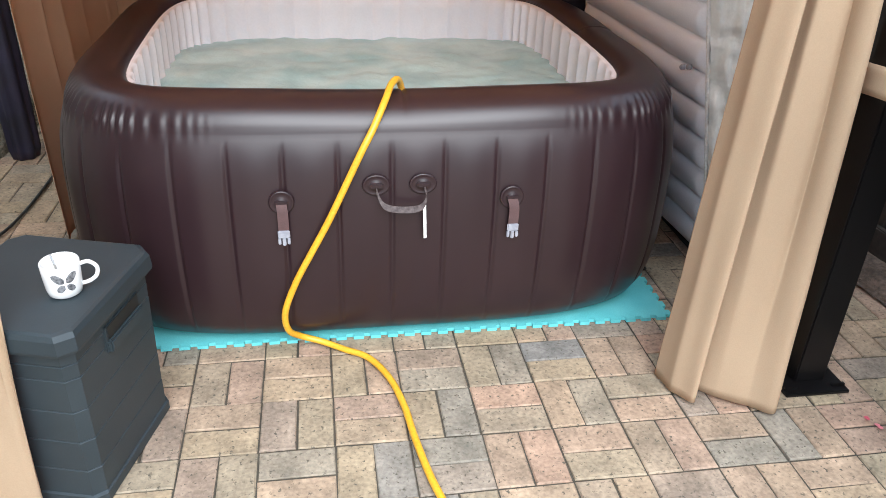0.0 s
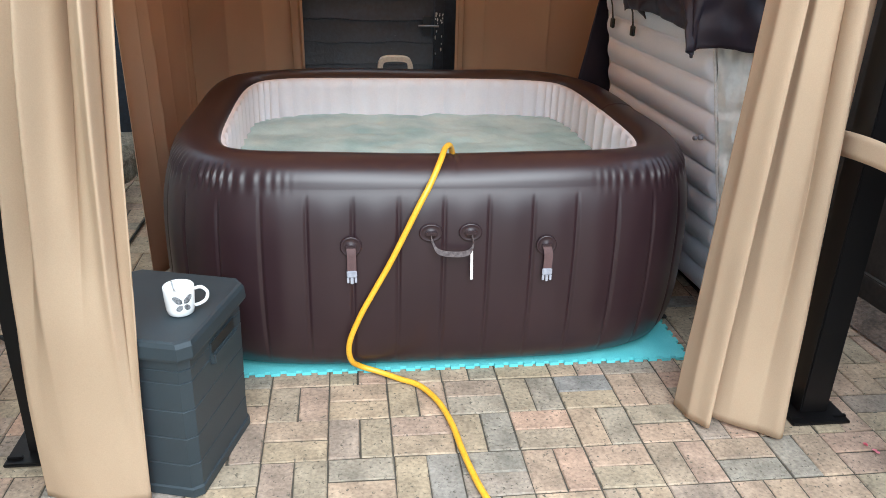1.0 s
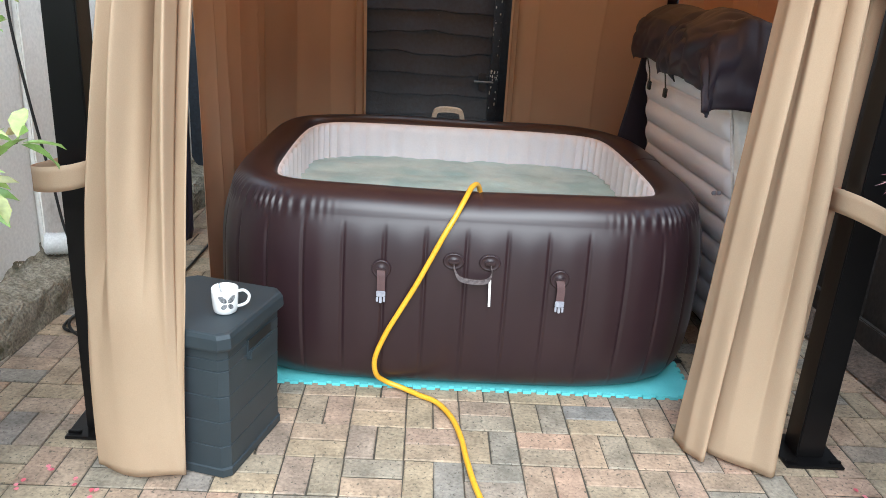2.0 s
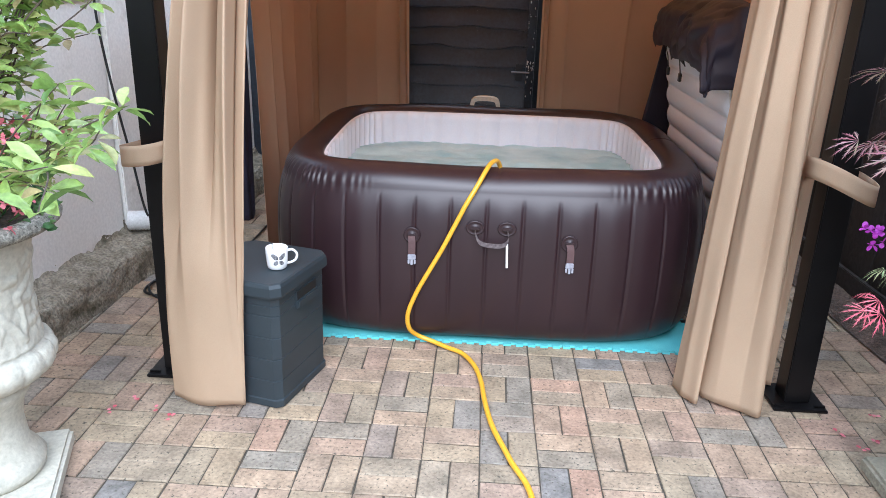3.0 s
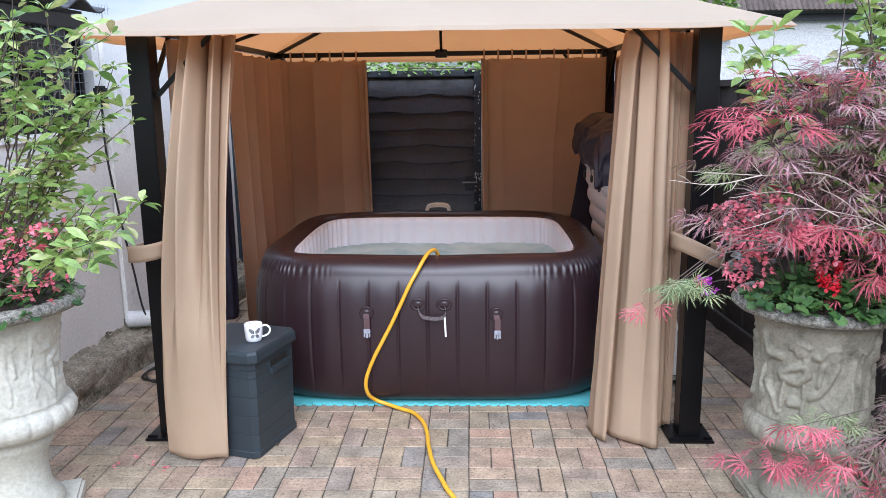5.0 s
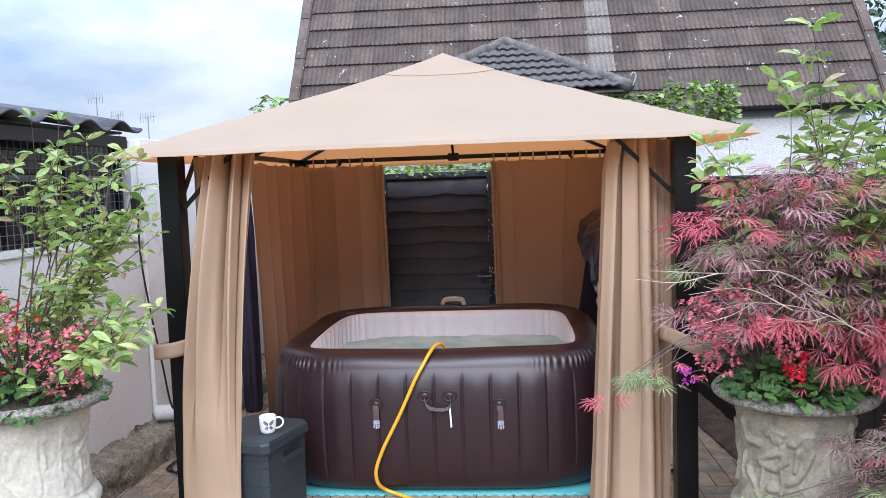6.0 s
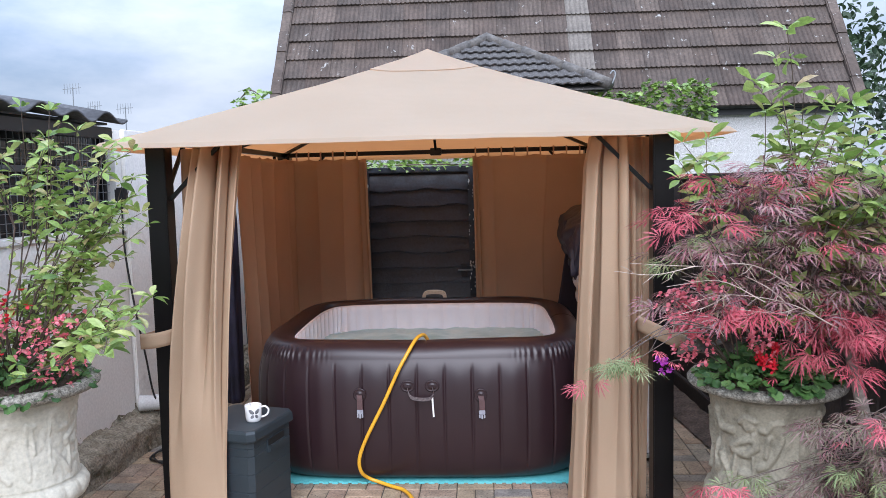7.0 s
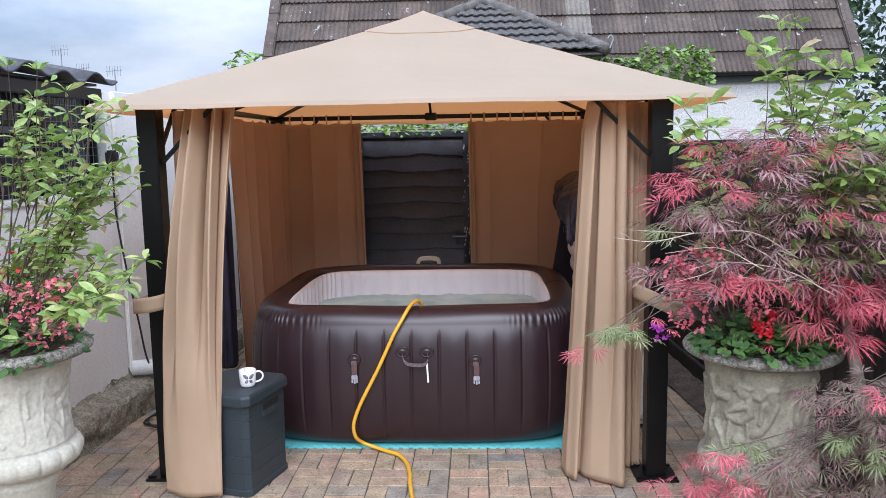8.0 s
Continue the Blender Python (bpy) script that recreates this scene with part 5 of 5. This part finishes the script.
flowers([(URN_L[0] + dx, URN_L[1] + dy, z) for dx, dy, z in ((0.10, -0.22, 1.20), (0.20, -0.18, 1.14), (0.28, -0.15, 1.17), (0.32, -0.16, 1.02), (0.24, -0.2, 1.06), (0.05, -0.26, 1.30), (0.02, -0.25, 1.10), (-0.1, -0.2, 1.2), (0.30, 0.05, 1.12))],
        41, M_PINK, "pink begonia flowers in the urn", count=20, spread=0.036, size=0.017, root=(URN_L[0], URN_L[1], 0.9))
flowers([(URN_L[0] + dx, URN_L[1] + dy, z) for dx, dy, z in ((0.0, -0.3, 1.38), (0.06, -0.28, 1.10), (0.15, -0.2, 1.27))], 43, M_RED, "red begonia flowers in the urn", count=6, spread=0.03, size=0.019, root=(URN_L[0], URN_L[1], 0.9))

# right urn: shrub, begonias, geraniums
tips = [(1.50, -1.10, 1.60), (1.60, -1.12, 1.52), (1.47, -1.10, 1.72), (1.63, -1.10, 1.72), (1.55, -1.12, 1.82), (0.95, -0.86, 1.80), (0.94, -0.84, 1.68), (1.06, -0.85, 1.73), (1.22, -0.82, 2.06), (1.32, -0.8, 2.14), (1.27, -0.85, 1.94), (1.41, -0.85, 2.0), (1.39, -0.8, 1.84),
        (1.51, -0.85, 1.95), (1.64, -0.8, 1.95), (1.67, -0.82, 1.82), (1.53, -0.9, 1.66), (1.66, -0.95, 1.57), (1.56, -0.98, 1.53), (1.70, -0.95, 1.31), (1.60, -0.7, 1.75), (1.75, -0.8, 1.65)]
shrub((URN_R[0] + 0.04, URN_R[1] - 0.02, 0.85), tips, 6, "leggy shrub with bright green leaves in the urn", size=0.088, per_tip=2)
bedding((URN_R[0] - 0.02, URN_R[1] - 0.08), 32, "fresh green geranium leaves in the urn", M_GERAN, ROUND, 520, 0.265, 0.24, 0.862, 1.0, 0.046)
bedding((URN_R[0] - 0.08, URN_R[1] + 0.05), 33, "bronze-leaved begonia in the urn", M_BRONZE, ROUND, 70, 0.22, 0.16, 0.95, 1.10, 0.062)
flowers([(1.215, -0.966, 0.996), (1.268, -0.956, 1.022), (1.241, -0.988, 0.98)], 44, M_RED, "red geranium flowers in the urn", name="geranium", count=9, spread=0.012, size=0.017, root=(1.25, -0.85, 0.85))
flowers([(1.03, -1.02, 1.29), (0.95, -0.95, 1.02), (0.98, -0.95, 1.08), (1.08, -1.06, 1.17), (0.90, -0.98, 1.22), (0.90, -0.96, 1.15), (0.95, -1.02, 1.25), (1.22, -1.0, 1.07)], 45, M_PINK, "pink begonia flowers in the urn", count=20, spread=0.030, size=0.017, root=(1.2, -0.78, 0.86))
flowers([(0.934, -0.64, 0.90)], 46, M_MAGENTA, "single magenta flower head leaning out of the urn", name="magenta_flower", count=10, spread=0.014, size=0.018, root=(1.14, -0.68, 0.86))

# maple
mp = thing("maple", "weeping laceleaf maple with purple and red leaves", "tree")
ROOT = Vector((1.72, -0.95, -0.03))
trunk = bmesh.new()
tube(trunk, smooth_path([ROOT, ROOT + Vector((-0.02, -0.02, 0.35)), ROOT + Vector((-0.10, 0.0, 0.75)), ROOT + Vector((-0.16, 0.03, 1.05)), ROOT + Vector((-0.24, 0.05, 1.3))], 8), 0.032, 10, 0.016)
part("trunk", trunk, M_BARK, mp, smooth=True)
DARK = [(1.17, 1.69), (1.29, 1.7), (1.45, 1.73), (1.49, 1.67), (1.19, 1.61), (1.0, 1.46), (1.07, 1.43), (1.16, 1.49), (1.3, 1.49), (1.37, 1.41), (1.46, 1.37), (1.25, 1.34), (1.43, 1.5), (1.55, 1.42), (1.62, 1.34),
        (1.09, 1.31), (0.99, 1.19), (1.11, 1.22), (1.25, 1.23), (1.38, 1.22), (1.5, 1.26), (1.62, 1.25), (1.64, 1.53), (1.72, 1.4), (1.7, 1.2)]
RED = [(0.86, 1.56), (0.97, 1.56), (1.33, 1.67), (1.03, 1.67), (1.44, 1.46), (1.17, 1.2), (1.0, 1.19), (1.36, 1.05), (1.48, 1.1), (1.55, 1.16), (1.45, 0.99), (1.6, 1.1), (1.47, 1.19)]
GREEN = [(0.86, 1.36), (0.92, 1.38), (0.98, 1.45), (1.23, 1.46), (1.4, 1.28)]
SIDEG = [(0.55, 1.12), (0.59, 1.125), (0.62, 1.105)]
SIDER = [(0.50, 1.075), (0.68, 1.15)]
LOWD = [(1.1, 1.01), (1.17, 0.97), (1.22, 0.92), (0.99, 0.85), (1.12, 0.88), (1.19, 0.83), (0.93, 0.82), (1.24, 0.76), (1.1, 0.78), (1.16, 1.06), (1.26, 1.02), (1.05, 0.69), (1.21, 0.67), (1.33, 0.86)]
LOWR = [(0.79, 0.86), (0.84, 0.81), (0.75, 0.75), (1.02, 0.75), (0.89, 0.73), (1.19, 1.04)]
LOWG = [(0.9, 0.86), (1.12, 0.92), (1.2, 0.86), (0.98, 0.75), (1.11, 0.74)]
rm = random.Random(77)
HEAD = ROOT + Vector((-0.22, 0.05, 1.22))
LIMB = Vector((1.42, -1.80, 0.90))
part("limb", tube(bmesh.new(), smooth_path([ROOT + Vector((-0.10, 0.0, 0.75)), Vector((1.60, -1.25, 0.88)), Vector((1.52, -1.55, 0.95)), LIMB], 8), 0.018, 8, 0.008), M_BARK, mp, smooth=True)
# clump centres, leaf material, depth, leaves in a clump, leaf length, spread, where the twigs start
CROWN = ((DARK, M_MDARK, -0.95, 18, 0.094, 1.0, None, "purple feathery leaves"), (RED, M_MRED, -1.04, 18, 0.090, 0.85, None, "bright red feathery leaves"), (GREEN, M_MGREEN, -1.0, 10, 0.068, 0.6, None, "green feathery leaves"),
         (SIDEG, M_MGREEN, -1.46, 13, 0.052, 0.4, Vector((1.05, -1.1, 1.12)), "green feathery leaves"), (SIDER, M_MRED, -1.50, 5, 0.048, 0.35, Vector((1.05, -1.1, 1.12)), "bright red feathery leaves"),
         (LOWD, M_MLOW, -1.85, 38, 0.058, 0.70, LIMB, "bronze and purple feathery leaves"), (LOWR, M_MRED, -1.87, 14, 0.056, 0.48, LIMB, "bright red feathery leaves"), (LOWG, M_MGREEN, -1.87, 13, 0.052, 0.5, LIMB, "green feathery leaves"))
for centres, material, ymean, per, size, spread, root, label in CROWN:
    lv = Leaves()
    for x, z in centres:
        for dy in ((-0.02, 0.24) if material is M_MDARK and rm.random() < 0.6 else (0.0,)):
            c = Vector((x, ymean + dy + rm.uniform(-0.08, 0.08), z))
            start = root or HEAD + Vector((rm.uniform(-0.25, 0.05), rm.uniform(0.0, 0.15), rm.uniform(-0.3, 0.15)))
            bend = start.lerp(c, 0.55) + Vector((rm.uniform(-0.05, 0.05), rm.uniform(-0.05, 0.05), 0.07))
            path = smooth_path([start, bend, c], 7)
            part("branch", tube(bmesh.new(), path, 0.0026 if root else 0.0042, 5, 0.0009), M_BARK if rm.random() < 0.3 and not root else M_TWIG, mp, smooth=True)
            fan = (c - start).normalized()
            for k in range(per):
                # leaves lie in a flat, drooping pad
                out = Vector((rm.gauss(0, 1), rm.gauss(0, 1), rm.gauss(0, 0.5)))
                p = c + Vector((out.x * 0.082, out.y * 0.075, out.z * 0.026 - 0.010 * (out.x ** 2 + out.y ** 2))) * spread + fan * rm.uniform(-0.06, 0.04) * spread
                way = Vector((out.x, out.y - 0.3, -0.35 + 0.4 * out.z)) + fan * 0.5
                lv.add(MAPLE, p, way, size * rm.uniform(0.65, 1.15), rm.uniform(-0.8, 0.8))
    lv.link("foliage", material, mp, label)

# bare pale twigs in front of the crown
M_PALE = mat("pale_dead_twig", [(0.42, 0.33, 0.27), (0.55, 0.45, 0.38)], 0.8, scale=30, bump=0.1)
rt2 = random.Random(15)
for pts in (((1.42, 1.14), (1.25, 1.23), (1.05, 1.26), (0.90, 1.24)), ((1.24, 1.232), (1.17, 1.29), (1.10, 1.33)), ((1.36, 1.18), (1.26, 1.26), (1.22, 1.33)), ((1.16, 1.24), (1.02, 1.31), (0.82, 1.30)),
            ((1.05, 1.26), (0.97, 1.22), (0.86, 1.20)), ((1.30, 1.21), (1.20, 1.20), (1.08, 1.21)), ((1.30, 1.27), (1.12, 1.37), (0.92, 1.37), (0.70, 1.38)), ((0.92, 1.37), (0.78, 1.34), (0.64, 1.355))):
    path = smooth_path([(x, -1.13 + 0.03 * math.sin(x * 20), z) for x, z in pts], 6)
    bm = tube(bmesh.new(), path, 0.0023, 6, 0.0009)
    for k in range(3, len(path) - 1, 3):
        a = path[k]
        d = (path[k + 1] - path[k - 1]).normalized()
        b2 = a + d * rt2.uniform(0.03, 0.07) + Vector((0, rt2.uniform(-0.02, 0.02), rt2.choice((-1, 1)) * rt2.uniform(0.02, 0.05)))
        tube(bm, [a, a.lerp(b2, 0.5) + jitter(rt2, 0.004), b2], 0.0013, 5, 0.0006)
    part("bare_twig", bm, M_PALE, mp, "pale bare twig", smooth=True)

# ivy
def ivy(label, boxes, seed, size=0.07):
    r = random.Random(seed)
    th = thing("ivy", label, "ivy")
    lv, vines = Leaves(), bmesh.new()
    for x0, x1, y, z0, z1, cnt in boxes:
        for k in range(cnt):
            u = r.random()
            z = z0 + (z1 - z0) * r.random() + 0.04 * noise.noise((u * 9, z1, 2))
            p = Vector((x0 + (x1 - x0) * u, y + r.uniform(-0.09, 0.06), z))
            lv.add(IVYL, p, (r.uniform(-0.7, 0.7), -0.6 + r.uniform(-0.4, 0.3), r.uniform(-0.9, 0.4)), size * r.uniform(0.6, 1.2), r.uniform(-0.7, 0.7))
        tube(vines, smooth_path([(x0, y, z0 + (z1 - z0) * 0.5), ((x0 + x1) / 2, y - 0.02, z1 - 0.02), (x1, y, z0 + (z1 - z0) * 0.4)], 8), 0.006, 6)
    part("vines", vines, M_TWIG, th)
    lv.link("leaves", M_IVY, th)


ivy("green ivy over the top of the garden wall", [(1.22, 1.75, 3.83, 2.28, 2.52, 330), (1.75, 2.45, 3.83, 2.15, 2.60, 560)], 51)
ivy("green ivy along the top of the gate", [(-0.95, 0.16, 2.93, 1.80, 1.86, 150), (0.16, 0.6, 2.96, 1.75, 1.95, 60)], 52, 0.045)
ivy("green ivy beyond the gate", [(-1.0, 0.5, 3.55, 1.6, 2.15, 900)], 53)
ivy("green ivy at the corner of the boundary", [(-2.35, -2.0, 4.0, 2.4, 2.68, 120)], 54)

# wooded distance beyond the house
r = random.Random(91)
tree = thing("tree", "tall dark green tree beyond the house", "tree")
part("trunk", tube(bmesh.new(), smooth_path([(9.2, 13.0, -0.1), (9.3, 13.0, 2.5), (9.1, 13.1, 5.0)], 6), 0.22, 10, 0.08), M_BARK, tree, smooth=True)
lv = Leaves()
for b_ in range(60):
    c = Vector((9.3 + r.gauss(0, 1.1), 13.0 + r.gauss(0, 0.8), 3.9 + r.gauss(0, 1.3)))
    for k in range(46):
        lv.add(OVAL, c + jitter(r, 0.27), jitter(r, 1) + Vector((0, -0.3, -0.2)), r.uniform(0.14, 0.24), r.uniform(-1, 1), 1.5)
lv.link("crown", M_WOOD, tree)

# aerials on a distant roof line
for x, y, z, s in ((-9.44, 14.0, 4.1, 1.0), (-8.93, 14.0, 3.67, 0.8), (-8.20, 14.0, 3.60, 0.9)):
    an = thing("tv_aerial", "thin grey television aerial on a distant roof", "aerial", pose(x, y, 0), "distant aerials")
    part("mast", tube(bmesh.new(), [(0, 0, 0), (0, 0, z)], 0.014, 6), M_AERIAL, an)
    bm = bar(bmesh.new(), (-0.24 * s, 0, z - 0.05), (0.2 * s, 0, z - 0.02), 0.012, 0.012)
    for k in range(6):
        bar(bm, (-0.2 * s + k * 0.07 * s, 0, z - 0.16), (-0.2 * s + k * 0.07 * s, 0.0, z + 0.08), 0.008, 0.008)
    part("array", bm, M_AERIAL, an)
th = thing("terrace_house", "distant low house with a dark roof", "house", pose(-13.0, 17.5, 0))
part("wall", boxed(-4, 5.0, 0, 4, -0.1, 2.6), M_PEBBLE, th)
bm = bmesh.new()
vs = [bm.verts.new(p) for p in ((-4.2, -0.2, 2.6), (5.2, -0.2, 2.6), (5.2, 4.2, 2.6), (-4.2, 4.2, 2.6), (-4.2, 2, 3.3), (5.2, 2, 3.3))]
for f in ((0, 1, 5, 4), (2, 3, 4, 5), (0, 4, 3), (1, 2, 5), (0, 3, 2, 1)):
    bm.faces.new([vs[i] for i in f])
part("roof", bm, M_RIDGE, th)

# cable, plug and duct by the wall
cb = thing("extension_cable", "black cable hanging down the wall to the paving", "cable")
loops = [(-2.15, 0.95, 1.62), (-2.16, 0.97, 1.30), (-2.13, 1.0, 0.92), (-2.10, 1.05, 0.58), (-2.06, 1.06, 0.30), (-1.98, 1.06, 0.17), (-1.93, 1.05, 0.03), (-1.86, 0.95, 0.014), (-1.76, 0.78, 0.012), (-1.80, 0.62, 0.012),
         (-1.93, 0.66, 0.012), (-1.90, 0.84, 0.02), (-1.74, 0.92, 0.02), (-1.66, 0.74, 0.014), (-1.80, 0.56, 0.02), (-1.92, 0.74, 0.024), (-1.7, 1.0, 0.012), (-1.62, 1.3, 0.012), (-1.60, 2.1, 0.012)]
part("cable", tube(bmesh.new(), smooth_path(loops, 10), 0.0065, 8), M_CABLE, cb, smooth=True)
part("plug", boxed(-2.18, -2.12, 0.91, 0.99, 1.60, 1.70, 0.012), M_CABLE, cb)
bm = lathe(bmesh.new(), [(0.050 + 0.005 * (i % 2), i * 0.008) for i in range(34)], 24)
bmesh.ops.transform(bm, matrix=Matrix.Translation((-2.17, 1.07, 0.245)) @ Matrix.Rotation(radians(90), 4, "Y") @ Matrix.Rotation(radians(-12), 4, "X"), verts=bm.verts)
tagged(part("flexible_duct", bm, M_DUCT, smooth=True), "white ribbed flexible duct lying on the ledge", "duct")

# dark folded parasol standing between the outbuilding and the gazebo
M_TARP = mat("dark_blue_tarpaulin", [(0.012, 0.012, 0.022), (0.030, 0.026, 0.060)], 0.55, scale=7, fine=160, bump=0.15)
tarp = part("folded_parasol", lathe(bmesh.new(), [(0.055, 0.0), (0.065, 0.05), (0.07, 0.5), (0.075, 1.0), (0.075, 1.4), (0.06, 1.66), (0.03, 1.76), (0.01, 1.78)], 64,
                                    lambda a, r, z: r * (1 + 0.10 * math.sin(7 * a + 2 * z) + 0.08 * noise.noise((math.cos(a) * 2, math.sin(a) * 2, z * 4)))), M_TARP, smooth=True)
tarp.matrix_world = pose(-1.80, 1.93, 0)
tagged(tarp, "dark blue folded parasol standing beside the gazebo", "parasol")
# fallen petals
pr = random.Random(3)
for x, y in ((-1.53, -0.33), (-1.44, -0.40), (-1.36, -0.45), (1.18, -0.39), (1.24, -0.36), (1.33, -0.16), (-1.60, -0.42), (1.15, -0.30)):
    lv = Leaves()
    for k in range(3):
        lv.add(PETAL, (x + pr.uniform(-0.015, 0.015), y + pr.uniform(-0.015, 0.015), 0.004), (pr.uniform(-1, 1), pr.uniform(-1, 1), 0.02), 0.018)
    tagged(lv.link("fallen_petals", M_PINK, None), "pink fallen petals on the paving", "petals", "fallen petals")
# ---- paving, laid in basket weave ----
P = 0.203
paving = thing("pavement", "weathered brick paving in basket weave", "paving", kind="structure")
bed = part("joint_bed", boxed(-3.0, 1.95, -5.0, 3.3, -0.08, -0.006), M_SAND, paving)


def brick_mesh(k):
    r = random.Random(k)
    bm = bmesh.new()
    box(bm, -0.0985, 0.0985, -0.0482, 0.0482, -0.05, 0.0)
    top = [e for e in bm.edges if all(v.co.z > -0.01 for v in e.verts)]
    bmesh.ops.bevel(bm, geom=top, offset=0.0032, segments=1, affect="EDGES")
    for v in bm.verts:
        v.co += Vector((r.uniform(-1, 1) * 0.0016, r.uniform(-1, 1) * 0.0016, r.uniform(-1, 0) * 0.0012))
    return mesh_of("brick", bm, M_BRICK)


MESHES = [brick_mesh(k) for k in range(12)]
rb = random.Random(11)
verts, faces, count = [], [], 0
for c in range(-13, 10):
    for r_ in range(-16, 25):
        cx, cy = (c + 0.5) * P, -(r_ + 0.5) * P
        edge_r = 1.66 - 0.09 * cy
        edge_l = -2.03 + 0.09 * cy
        for h in (-1, 1):
            alongy = (c + r_) % 2 != 0
            x, y = (cx + h * P / 4, cy) if alongy else (cx, cy + h * P / 4)
            if x > edge_r + 0.16 or x < edge_l - 0.12:
                continue
            m = pose(x, y, rb.uniform(-0.0022, 0.0012), rb.uniform(-0.35, 0.35), rb.uniform(-0.35, 0.35), (90 if alongy else 0) + rb.uniform(-0.7, 0.7) + rb.choice((0, 180)))
            me = rb.choice(MESHES)
            if -1.25 < y < 0.34 and -1.75 < x < 1.65 and count < 300:
                ob = new("brick", me)
                ob.parent = paving
                ob.matrix_world = m
                count += 1
            else:
                i0 = len(verts)
                verts += [tuple(m @ v.co) for v in me.vertices]
                faces += [tuple(i0 + k for k in p.vertices) for p in me.polygons]
rest = soup("paving_bricks", verts, faces, M_BRICKS, paving)
tagged(rest, kind="stuff")
